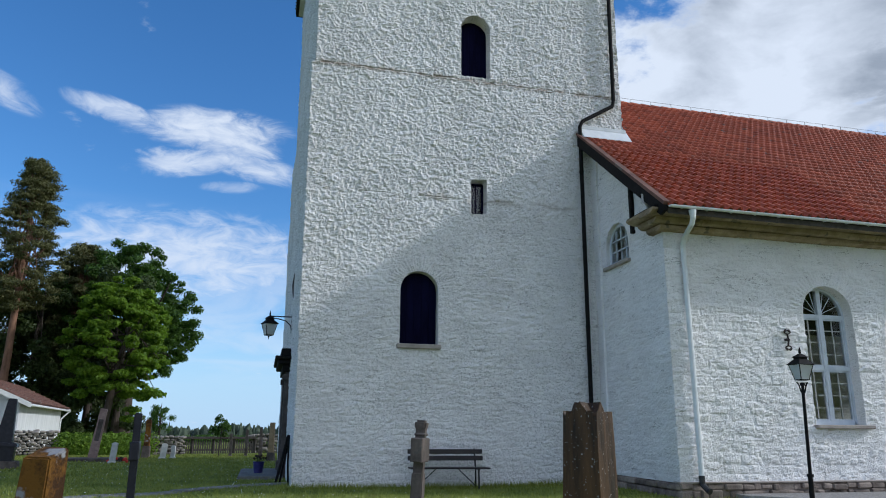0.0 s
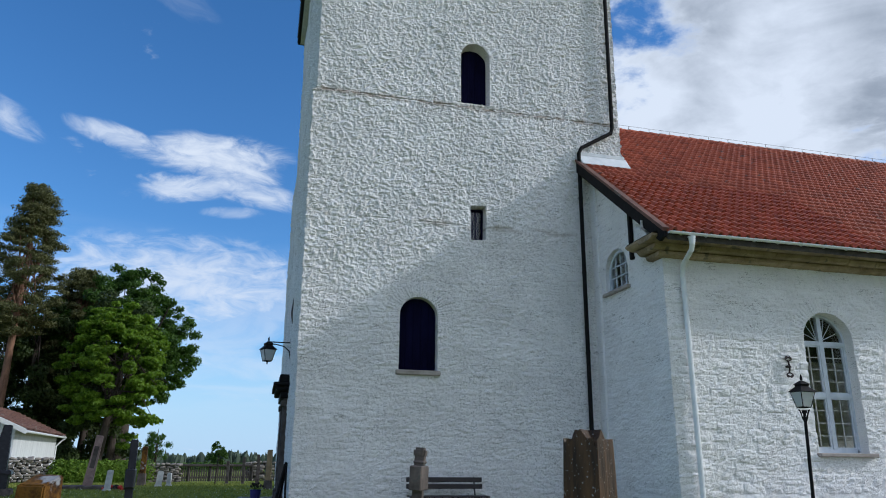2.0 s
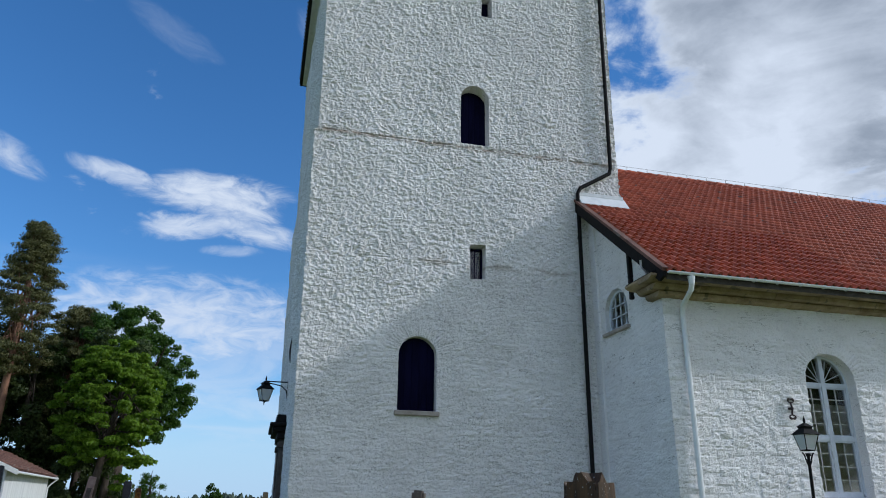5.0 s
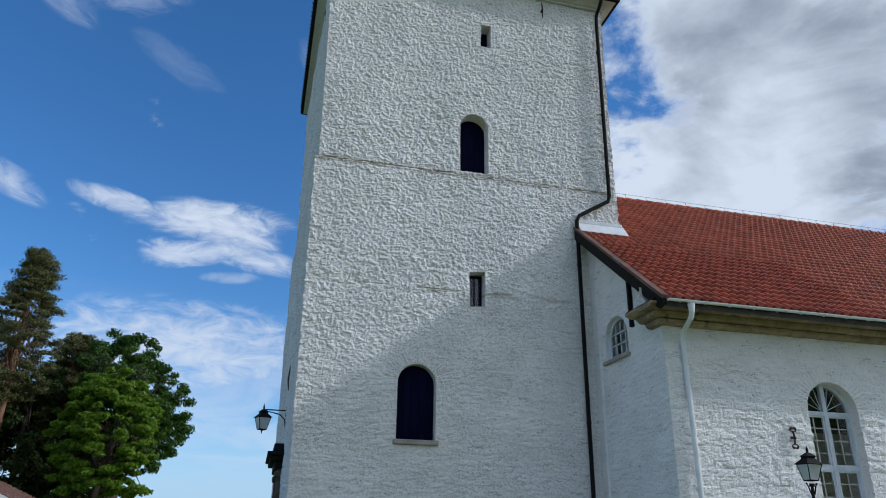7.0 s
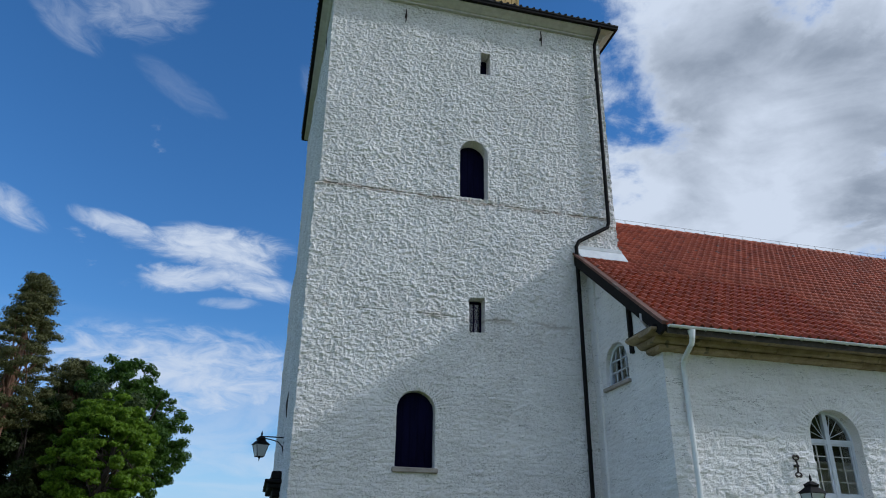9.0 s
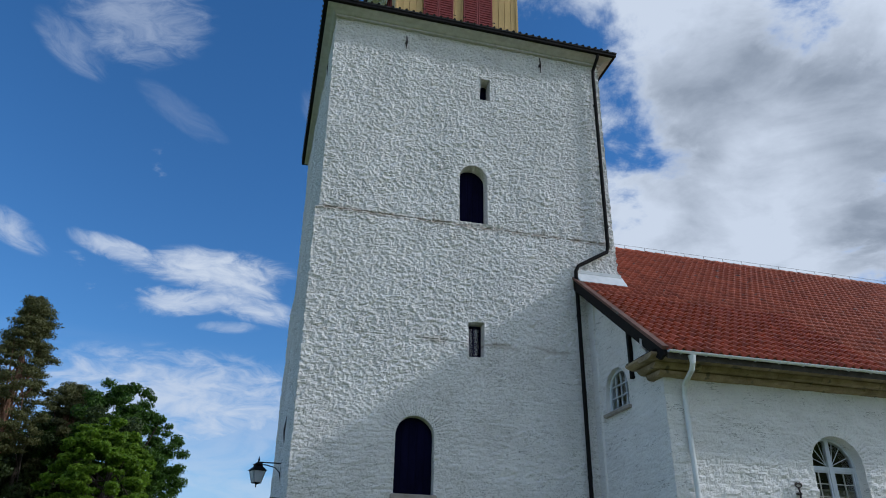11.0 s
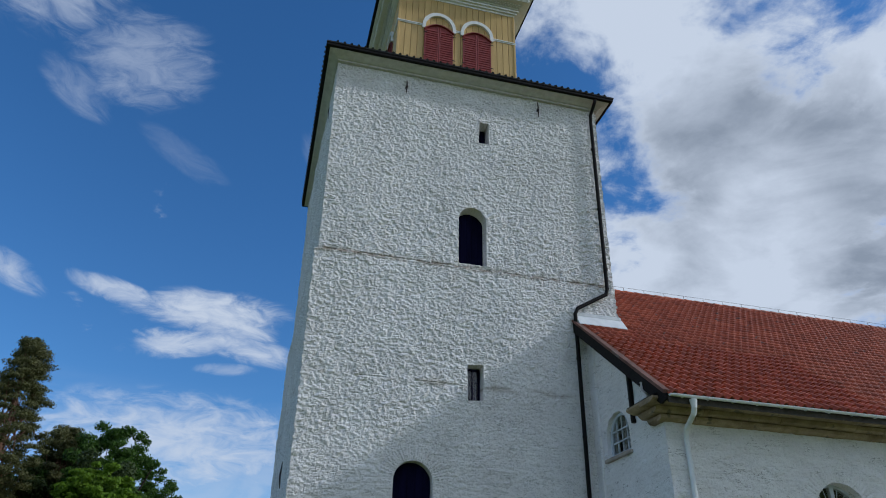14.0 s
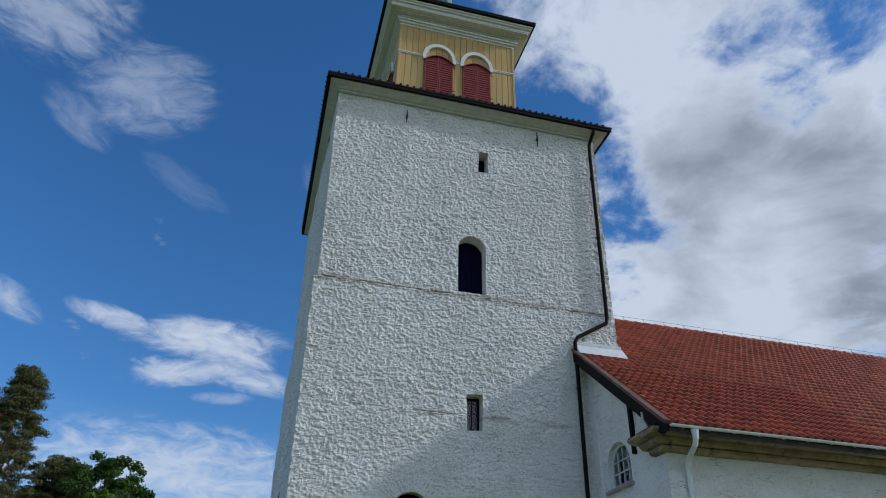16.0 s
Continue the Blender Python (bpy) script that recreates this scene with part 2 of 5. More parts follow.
masonry_marks(M["limewash"], (10.88, 7.33))
masonry_marks(M["limewash_brick"], (), 0.030, 0.22)
M["tile"] = material("tile", (0.27, 0.050, 0.022), (0.43, 0.098, 0.042), 2.2, 0.55, 0.4, 30, spread=0.20, spots=(0.17, 0.09, 0.07), spot_scale=3.5,
                     spot_size=0.64, spec=0.3)
M["black_paint"] = material("black_paint", (0.006, 0.0055, 0.006), (0.013, 0.011, 0.011), 9, 0.7, 0.2, 50, spec=0.15)
M["dark_tile"] = material("dark_tile", (0.012, 0.011, 0.012), (0.03, 0.027, 0.027), 5, 0.5, 0.3, 40, spread=0.2)
M["white_metal"] = material("white_metal", (0.68, 0.70, 0.71), (0.80, 0.81, 0.81), 5, 0.4, 0.1, 60, spec=0.5)
M["white_wood"] = material("white_wood", (0.74, 0.73, 0.70), (0.84, 0.83, 0.80), 6, 0.55, 0.2, 50)
M["grey_wood"] = material("grey_wood", (0.48, 0.47, 0.44), (0.60, 0.59, 0.56), 6, 0.6, 0.2, 50)
M["sandstone"] = material("sandstone", (0.21, 0.15, 0.088), (0.40, 0.305, 0.195), 3.5, 0.85, 0.6, 30, spread=0.16, spots=(0.15, 0.12, 0.085),
                          spot_scale=4.0, spot_size=0.6, depth=0.02)
M["plinth"] = material("plinth", (0.13, 0.10, 0.083), (0.33, 0.27, 0.225), 4, 0.9, 0.7, 30, spread=0.3, depth=0.02)
M["sill"] = material("sill", (0.28, 0.24, 0.21), (0.42, 0.37, 0.33), 5, 0.8, 0.5, 30, spread=0.1)
M["yellow"] = material("yellow", (0.50, 0.33, 0.115), (0.60, 0.41, 0.16), 5, 0.6, 0.3, 40, stretch=(1, 1, 0.15), spread=0.07)
M["red"] = material("red", (0.20, 0.028, 0.028), (0.28, 0.045, 0.04), 5, 0.55, 0.2, 40)
M["navy"] = material("navy", (0.003, 0.003, 0.014), (0.006, 0.006, 0.028), 5, 0.9, 0.3, 40, stretch=(1, 1, 0.2), spec=0.04)
M["window_paint"] = material("window_paint", (0.50, 0.54, 0.59), (0.62, 0.66, 0.71), 6, 0.5, 0.15, 50)
M["copper"] = material("copper", (0.10, 0.20, 0.16), (0.18, 0.30, 0.25), 4, 0.6, 0.3, 30)
M["rust"] = material("rust", (0.018, 0.013, 0.015), (0.05, 0.03, 0.028), 14, 0.6, 0.4, 60)
M["bench_wood"] = material("bench_wood", (0.020, 0.015, 0.017), (0.045, 0.035, 0.036), 6, 0.5, 0.3, 60, stretch=(0.2, 1, 1), spread=0.15)
M["bench_iron"] = material("bench_iron", (0.02, 0.02, 0.022), (0.06, 0.06, 0.062), 12, 0.5, 0.2, 60, metal=0.4)
M["lichen_stone"] = material("lichen_stone", (0.018, 0.011, 0.005), (0.11, 0.055, 0.019), 7, 0.55, 0.8, 45, stretch=(1, 1, 0.14), spots=(0.36, 0.35, 0.32), spot_scale=42,
                             spot_size=0.64, depth=0.01, spec=0.25)
M["orange_lichen"] = material("orange_lichen", (0.040, 0.018, 0.006), (0.16, 0.072, 0.010), 5, 0.9, 0.9, 50, spots=(0.26, 0.26, 0.27), spot_scale=7,
                              spot_size=0.58, depth=0.012, spec=0.25, low=0.4, high=0.6)
M["grey_stone"] = material("grey_stone", (0.055, 0.043, 0.038), (0.14, 0.112, 0.098), 6, 0.85, 0.6, 40, spots=(0.10, 0.09, 0.08), spot_scale=12)
M["pink_stone"] = material("pink_stone", (0.24, 0.16, 0.14), (0.36, 0.26, 0.23), 7, 0.85, 0.6, 40, spots=(0.15, 0.11, 0.10), spot_scale=8)
M["pale_stone"] = material("pale_stone", (0.42, 0.42, 0.41), (0.60, 0.60, 0.58), 7, 0.8, 0.4, 40)
M["black_stone"] = material("black_stone", (0.006, 0.006, 0.011), (0.016, 0.016, 0.024), 9, 0.35, 0.1, 60, spec=0.3, spots=(0.13, 0.13, 0.13), spot_scale=9, spot_size=0.7)
M["dry_stone"] = material("dry_stone", (0.17, 0.15, 0.13), (0.34, 0.30, 0.26), 5, 0.95, 0.7, 30, spread=0.35, depth=0.02)
M["bark"] = material("bark", (0.035, 0.026, 0.020), (0.09, 0.07, 0.055), 5, 0.95, 0.9, 26, stretch=(1, 1, 0.25), depth=0.05)
M["pine_bark"] = material("pine_bark", (0.12, 0.065, 0.04), (0.26, 0.14, 0.085), 4, 0.95, 0.8, 20, stretch=(1, 1, 0.3), depth=0.04)
M["old_wood"] = material("old_wood", (0.05, 0.042, 0.037), (0.11, 0.095, 0.085), 5, 0.9, 0.4, 40, spread=0.3)
M["tan_wood"] = material("tan_wood", (0.25, 0.17, 0.09), (0.38, 0.27, 0.15), 5, 0.8, 0.4, 40)
M["planks"] = material("planks", (0.66, 0.66, 0.66), (0.78, 0.78, 0.77), 4, 0.6, 0.2, 40, stretch=(1, 1, 0.2), spread=0.05)
M["old_tile"] = material("old_tile", (0.085, 0.042, 0.033), (0.17, 0.085, 0.062), 2.5, 0.85, 0.5, 30, spread=0.2, spots=(0.15, 0.13, 0.11), spot_scale=2.0)
M["blue_pot"] = material("blue_pot", (0.02, 0.02, 0.10), (0.04, 0.035, 0.17), 6, 0.35, 0.1, 50)
M["soil"] = material("soil", (0.02, 0.015, 0.012), (0.05, 0.04, 0.03), 12, 0.95, 0.6, 50)
M["slab"] = material("slab", (0.13, 0.13, 0.12), (0.24, 0.235, 0.22), 5, 0.85, 0.4, 40, spread=0.15)
M["flower"] = material("flower", (0.45, 0.03, 0.03), (0.6, 0.06, 0.04), 8, 0.7, 0.0)


def leaf_material(name, dark, light, rough=0.55, through_light=0.35):
    m = bpy.data.materials.new(name)
    m.use_nodes = True
    nodes, links = m.node_tree.nodes, m.node_tree.links
    bsdf = nodes["Principled BSDF"]
    geo, at = nodes.new("ShaderNodeNewGeometry"), nodes.new("ShaderNodeTexCoord")
    patch = nodes.new("ShaderNodeTexNoise")
    patch.inputs["Scale"].default_value = 0.9
    links.new(at.outputs["Object"], patch.inputs["Vector"])
    half = nodes.new("ShaderNodeMath")
    half.operation = "ADD"
    links.new(geo.outputs["Random Per Island"], half.inputs[0])
    links.new(patch.outputs["Fac"], half.inputs[1])
    ramp = nodes.new("ShaderNodeMapRange")
    links.new(half.outputs[0], ramp.inputs["Value"])
    ramp.inputs["From Min"].default_value, ramp.inputs["From Max"].default_value = 0.3, 1.3
    mix = nodes.new("ShaderNodeMix")
    mix.data_type = "RGBA"
    links.new(ramp.outputs[0], mix.inputs["Factor"])
    mix.inputs["A"].default_value, mix.inputs["B"].default_value = (*dark, 1), (*light, 1)
    links.new(mix.outputs["Result"], bsdf.inputs["Base Color"])
    bsdf.inputs["Roughness"].default_value = rough
    bsdf.inputs["Specular IOR Level"].default_value = 0.3
    if through_light:
        glow = nodes.new("ShaderNodeBsdfTranslucent")
        links.new(mix.outputs["Result"], glow.inputs["Color"])
        both = nodes.new("ShaderNodeMixShader")
        both.inputs[0].default_value = through_light
        links.new(bsdf.outputs[0], both.inputs[1])
        links.new(glow.outputs[0], both.inputs[2])
        links.new(both.outputs[0], nodes["Material Output"].inputs["Surface"])
    return m


M["maple_leaf"] = leaf_material("maple_leaf", (0.055, 0.115, 0.009), (0.21, 0.34, 0.026), 0.5, 0.55)
M["lime_leaf"] = leaf_material("lime_leaf", (0.025, 0.065, 0.009), (0.085, 0.165, 0.022), 0.5, 0.45)
M["dark_leaf"] = leaf_material("dark_leaf", (0.022, 0.045, 0.014), (0.07, 0.10, 0.025))
M["needle"] = leaf_material("needle", (0.05, 0.060, 0.020), (0.155, 0.155, 0.055), through_light=0.3)
M["hedge_leaf"] = leaf_material("hedge_leaf", (0.08, 0.16, 0.015), (0.22, 0.34, 0.035))
# distance haze is put into this colour: paler, greyer green
M["far_leaf"] = leaf_material("far_leaf", (0.040, 0.060, 0.045), (0.075, 0.10, 0.066), 0.8, 0.0)
M["grass_blade"] = leaf_material("grass_blade", (0.11, 0.155, 0.022), (0.31, 0.34, 0.07))
M["grass"] = material("grass", (0.08, 0.12, 0.022), (0.24, 0.27, 0.06), 0.9, 0.95, 0.9, 22, depth=0.05, spec=0.1, spots=(0.16, 0.15, 0.055), spot_scale=1.6)
M["gravel"] = material("gravel", (0.20, 0.19, 0.18), (0.38, 0.36, 0.34), 14, 0.95, 0.9, 70, depth=0.02)

glass = bpy.data.materials.new("glass")
glass.use_nodes = True
gb = glass.node_tree.nodes["Principled BSDF"]
gb.inputs["Transmission Weight"].default_value, gb.inputs["Roughness"].default_value = 1.0, 0.02
gb.inputs["Base Color"].default_value, gb.inputs["IOR"].default_value = (0.85, 0.9, 0.92, 1), 1.5
M["glass"] = glass
milk = bpy.data.materials.new("milk_glass")
milk.use_nodes = True
mb = milk.node_tree.nodes["Principled BSDF"]
mb.inputs["Base Color"].default_value, mb.inputs["Roughness"].default_value = (0.85, 0.86, 0.86, 1), 0.3
M["milk"] = milk


# ---- mesh helpers ----
def part(name, bm, mat, parent=None, label="", smooth=False):
    mesh = bpy.data.meshes.new(name)
    bm.to_mesh(mesh)
    bm.free()
    return link_mesh(name, mesh, mat, parent, label, smooth)


def link_mesh(name, mesh, mat, parent=None, label="", smooth=False):
    if mat and not mesh.materials:
        mesh.materials.append(M[mat])
    if smooth:
        mesh.polygons.foreach_set("use_smooth", [True] * len(mesh.polygons))
    ob = new(name, mesh)
    ob.parent = parent
    if label:
        ob["label"] = label
    return ob


def thing(name, label, category, m=None, group="", kind=""):
    ob = new(name)
    ob.empty_display_size = 0.2
    if m is not None:
        ob.matrix_basis = m
    return tagged(ob, label, category, group, kind)


def box(bm, lo, hi, bevel=0.0, m=None):
    """A box between two corners, its edges bevelled."""
    lo, hi = Vector(lo), Vector(hi)
    made = bmesh.ops.create_cube(bm, size=1.0)["verts"]
    for v in made:
        v.co = Vector([lo[i] + (v.co[i] + 0.5) * (hi[i] - lo[i]) for i in range(3)])
    if bevel:
        edges = list({e for v in made for e in v.link_edges})
        made = bmesh.ops.bevel(bm, geom=edges, offset=bevel, segments=1, affect="EDGES")["verts"]
    if m is not None:
        bmesh.ops.transform(bm, matrix=m, verts=made)
    return bm


def boxed(lo, hi, bevel=0.0, m=None):
    return box(bmesh.new(), lo, hi, bevel, m)


def tube(bm, points, radius, sides=10, caps=True):
    """A round bar along points; radius is a number or one for each point."""
    pts = [Vector(p) for p in points]
    radii = radius if isinstance(radius, (list, tuple)) else [radius] * len(pts)
    rings, side = [], None
    for i, p in enumerate(pts):
        d = (pts[min(i + 1, len(pts) - 1)] - pts[max(i - 1, 0)]).normalized()
        if side is None:
            side = d.orthogonal().normalized()
        side = (side - d * side.dot(d)).normalized()
        other = d.cross(side)
        rings.append([bm.verts.new(p + (side * math.cos(a) + other * math.sin(a)) * radii[i]) for a in [2 * math.pi * k / sides for k in range(sides)]])
    for a, b in zip(rings, rings[1:]):
        for k in range(sides):
            bm.faces.new((a[k], a[(k + 1) % sides], b[(k + 1) % sides], b[k]))
    if caps:
        bm.faces.new(rings[0][::-1])
        bm.faces.new(rings[-1])
    return bm


def prism(bm, outline, direction):
    """Extrudes a closed outline of 3D points along a vector."""
    d = Vector(direction)
    a = [bm.verts.new(Vector(p)) for p in outline]
    b = [bm.verts.new(Vector(p) + d) for p in outline]
    n = len(a)
    bm.faces.new(a[::-1]), bm.faces.new(b)
    for i in range(n):
        bm.faces.new((a[i], a[(i + 1) % n], b[(i + 1) % n], b[i]))
    bmesh.ops.recalc_face_normals(bm, faces=bm.faces)
    return bm


def band(bm, inner, outer, y0, y1):
    """A flat ring between two open outlines of (x, z) points, from depth y0 to y1."""
    n = len(inner)
    rows = [[bm.verts.new((x, y, z)) for x, z in line] for line, y in ((inner, y0), (outer, y0), (outer, y1), (inner, y1))]
    for i in range(n - 1):
        for k in range(4):
            p, q = rows[k], rows[(k + 1) % 4]
            bm.faces.new((p[i], p[i + 1], q[i + 1], q[i]))
    bm.faces.new([r[0] for r in rows]), bm.faces.new([r[-1] for r in rows][::-1])
    bmesh.ops.recalc_face_normals(bm, faces=bm.faces)
    return bm


def arch(x0, x1, z0, spring, n=16, rise=None):
    """The outline (x, z) of an arched opening, from its foot up and over to the other foot."""
    c, r = (x0 + x1) / 2, (x1 - x0) / 2
    h = r if rise is None else rise
    top = [(c - r * math.cos(math.pi * k / n), spring + h * math.sin(math.pi * k / n)) for k in range(n + 1)]
    return [(x0, z0)] + top + [(x1, z0)]


def slab_of(outline, y0, y1):
    return prism(bmesh.new(), [(x, y0, z) for x, z in outline], (0, y1 - y0, 0))


def from_numpy(name, verts, faces, mat, parent=None, label="", smooth=False):
    mesh = bpy.data.meshes.new(name)
    mesh.from_pydata(verts.tolist() if hasattr(verts, "tolist") else verts, [], faces.tolist() if hasattr(faces, "tolist") else faces)
    return link_mesh(name, mesh, mat, parent, label, smooth)


def rough_wall(name, corners, steps, rows, height, inset, holes, mat, parent, closed, label="", skew=None):
    """Masonry walls along corners (x, y), outside to the right of the way, pushed in and out by height(s, z, seg).
    holes: (seg, outline of (s, z), depth of the reveal)."""
    cols, count = [], len(corners)
    segs = count if closed else count - 1
    for k in range(segs):
        a, b = Vector(corners[k]), Vector(corners[(k + 1) % count])
        length = (b - a).length
        out = Vector(((b - a).y, -(b - a).x)).normalized()
        n = max(1, round(length / steps[k]))
        for i in range(n):
            cols.append((a + (b - a) * (i / n), k, length * i / n, out))
    if not closed:
        cols.append((Vector(corners[-1]), segs - 1, length, out))
    nc, nr = len(cols), len(rows)
    normals = []
    for i, c in enumerate(cols):
        before = cols[i - 1][3] if (closed or i) else c[3]
        n = before + c[3]
        normals.append(n / max(n.dot(c[3]), 0.3))
    base = {}
    inside = [set() for _ in holes]
    pos = [[[c[2], z] for z in rows] for c in cols]
    faces, gone = [], [[] for _ in holes]
    def within(poly, s, z):
        odd = False
        for (x0, z0), (x1, z1) in zip(poly, poly[1:] + poly[:1]):
            if (z0 > z) != (z1 > z) and s < (x1 - x0) * (z - z0) / (z1 - z0) + x0:
                odd = not odd
        return odd
    limits = [(h[0], min(p[0] for p in h[1]), max(p[0] for p in h[1]), min(p[1] for p in h[1]), max(p[1] for p in h[1])) for h in holes]
    for i in range(nc if closed else nc - 1):
        j = (i + 1) % nc
        seg, s0 = cols[i][1], cols[i][2]
        s1 = cols[j][2] if cols[j][1] == seg and j > i else s0 + steps[seg]
        sm = (s0 + s1) / 2
        near = [h for h, l in enumerate(limits) if l[0] == seg and l[1] - 0.1 < sm < l[2] + 0.1]
        for r in range(nr - 1):
            zm, hit = (rows[r] + rows[r + 1]) / 2, -1
            for h in near:
                if limits[h][3] < zm < limits[h][4] and within(holes[h][1], sm, zm):
                    hit = h
            (faces if hit < 0 else gone[hit]).append((i, j, r))
    kept = {(i, r) for a, b, q in faces for i, r in ((a, q), (b, q), (a, q + 1), (b, q + 1))}
    rims = []
    for h, cells in enumerate(gone):
        poly = holes[h][1]
        line = []
        for (x0, z0), (x1, z1) in zip(poly, poly[1:] + poly[:1]):
            n = max(1, int(math.hypot(x1 - x0, z1 - z0) / 0.02))
            line += [(x0 + (x1 - x0) * t / n, z0 + (z1 - z0) * t / n) for t in range(n)]
        line = np.array(line)
        used = {}
        for a, b, q in cells:
            for e in (((a, q), (b, q)), ((b, q), (b, q + 1)), ((b, q + 1), (a, q + 1)), ((a, q + 1), (a, q))):
                key = tuple(sorted(e))
                used[key] = None if key in used else e
        rim = [e for e in used.values() if e and e[0] in kept and e[1] in kept]
        for key in {k for e in rim for k in e}:
            s, z = pos[key[0]][key[1]]
            other = cols[key[0]][1] != holes[h][0]
            if other:
                k0 = holes[h][0]
                s = (Vector(corners[(k0 + 1) % count]) - Vector(corners[k0])).length
            d = (line[:, 0] - s) ** 2 + (line[:, 1] - z) ** 2
            best = line[int(d.argmin())]
            pos[key[0]][key[1]] = [pos[key[0]][key[1]][0], best[1]] if other else list(best)
        rims.append(rim)
    index, verts = {}, []
    def place(i, r, extra=None):
        c = cols[i]
        s, z = pos[i][r]
        a, b = Vector(corners[c[1]]), Vector(corners[(c[1] + 1) % count])
        p = a + (b - a).normalized() * s
        push = (height(s, z, c[1]) - inset(z, c[1])) if extra is None else -extra
        p = p + normals[i] * push
        if skew:
            p.x += skew(p.x, z)
        return (p.x, p.y, z)
    for key in sorted(kept):
        index[key] = len(verts)
        verts.append(place(*key))
    quads = [(index[a, q], index[b, q], index[b, q + 1], index[a, q + 1]) for a, b, q in faces]
    for h, rim in enumerate(rims):
        back_index = {}
        for e in rim:
            for k in e:
                if k not in back_index:
                    back_index[k] = len(verts)
                    verts.append(place(*k, extra=holes[h][2] + inset(pos[k[0]][k[1]][1], cols[k[0]][1])))
        for p, q in rim:
            quads.append((index[p], index[q], back_index[q], back_index[p]))
    return from_numpy(name, verts, quads, mat, parent, label)

# ---- the church ----
CHURCH = pose(0, 0, 0, 0, 0, TURN)
TU0, TU1, TV0, TV1, TTOP = 0.66, 9.70, 17.20, 26.20, 17.80
GU, NV, NE, NVC = 8.65, 13.81, 40.0, 21.65          # nave: west gable, south wall, east end, ridge line
EV, EZ, SLOPE = 12.96, 6.20, 0.803                  # eave line and rise of the nave roof
LEDGE = 10.88


def stones(s, z, k, length, high, joint):
    """Rubble: the height of the stone at (s, z), each with its own face, sunk at the joints."""
    w = 0.07 * noise.noise((s * 1.9, z * 1.9, k)) + 0.035 * noise.noise((s * 5, z * 5, k + 2))
    f, at = noise.voronoi(((s + w) / length + k, (z + 0.6 * w) / high, k * 0.37))
    own = noise.cell((at[0][0] * 7.1, at[0][1] * 7.1, k))
    edge = min((f[1] - f[0]) / joint, 1.0)
    return edge * (0.7 + 0.5 * own)


def courses(s, z, k, length, high, joint):
    """Roughly coursed squared stones: long uneven bed joints, broken upright ones."""
    zz = z / high + 0.55 * noise.noise((s * 0.55, z * 0.9, k)) + 0.30 * noise.noise((s * 2.3, z * 2.3, k + 4))
    row = math.floor(zz)
    ss = s / length + 0.5 * (row % 2) + 0.8 * noise.cell((row * 3.7, k, 0.5)) + 0.22 * noise.noise((s * 1.7, row * 2.1, k + 8))
    col = math.floor(ss)
    fz, fs = zz - row, ss - col
    d = min(min(fz, 1 - fz) * high, min(fs, 1 - fs) * length * 1.3)
    own = noise.cell((col * 5.3, row * 7.7, k))
    return min(1.0, d / joint) ** 0.7 * (0.65 + 0.6 * own)


def voussoirs(s, z, centre, spring, r):
    """Radial stones over an arch: None away from it."""
    dx, dz = s - centre, z - spring
    d = math.hypot(dx, dz)
    if dz < 0 or not r < d < r + 0.36:
        return None
    a = math.atan2(dz, dx) * 9.5
    return min(1.0, 4.5 * (0.5 - abs(a - math.floor(a) - 0.5))) * (0.8 + 0.4 * noise.cell((math.floor(a) * 3.3, 1.5, 2.0)))


def tower_relief(s, z, seg):
    k = seg * 31.7
    rough = min(max((z - 4.2 - 0.35 * s) / 1.6, 0.0), 1.0)
    rubble = stones(s, z, k, 0.40, 0.20, 0.22)
    brick = 0.5 * courses(s, z, k + 5, 0.38, 0.15, 0.035) + 0.55 * stones(s, z, k + 5, 0.30, 0.115, 0.25)
    ring = voussoirs(s, z, 3.0, 4.78, 0.5) if seg == 0 else None
    if ring is not None:
        rubble, brick = ring, ring
    lump = (0.55 * noise.noise((s * 4.5, z * 5.5, k + 3)) + 0.65 * noise.noise((s * 8.3 + z * 3.1, z * 9.1 - s * 2.7, k + 7))
            + 0.65 * noise.noise((s * 13.1 - z * 5.3, z * 15.7 + s * 4.9, k + 17)) + 0.5 * noise.noise((s * 21.0 + z * 6.1, z * 25.0 - s * 5.2, k + 23)))
    wave = noise.noise((s * 0.6, z * 0.6, k + 11))
    groove = -0.03 if abs(z - LEDGE - 0.04 * noise.noise((s * 0.8, 2, 2))) < 0.025 and noise.noise((s * 1.7, 0.3, 5)) > -0.25 else 0.0
    if abs(z - 7.33 - 0.05 * noise.noise((s * 0.8, 4, 2))) < 0.02 and noise.noise((s * 0.7, 0.9, 8)) > 0.02:
        groove -= 0.025
    return rough * (0.020 * rubble + 0.036 * lump) + (1 - rough) * (0.028 * brick + 0.017 * lump) + 0.03 * wave - 0.02 + groove


def nave_relief(s, z, seg):
    k = 90 + seg * 17.3
    rubble = (0.5 * courses(s, z, k, 0.52, 0.21, 0.045) + 0.6 * stones(s, z, k, 0.40, 0.16, 0.16)) if seg else (0.5 * courses(s, z, k, 0.34, 0.14, 0.04) + 0.5 * stones(s, z, k, 0.28, 0.10, 0.2))
    ring = voussoirs(s, z, 4.28, 4.08, 0.69) if seg == 1 else None
    rubble = rubble if ring is None else ring
    lump = noise.noise((s * 6, z * 8, k + 3)) + 0.6 * noise.noise((s * 13, z * 15, k + 5)) + 0.5 * noise.noise((s * 24, z * 26, k + 9))
    soft = 0.7 if seg == 0 else 1.0
    return soft * (0.034 * rubble + 0.015 * lump) + 0.02 * noise.noise((s * 0.7, z * 0.7, k)) - 0.02


def tower_inset(z, seg):
    return 0.03 if z > LEDGE else 0.0


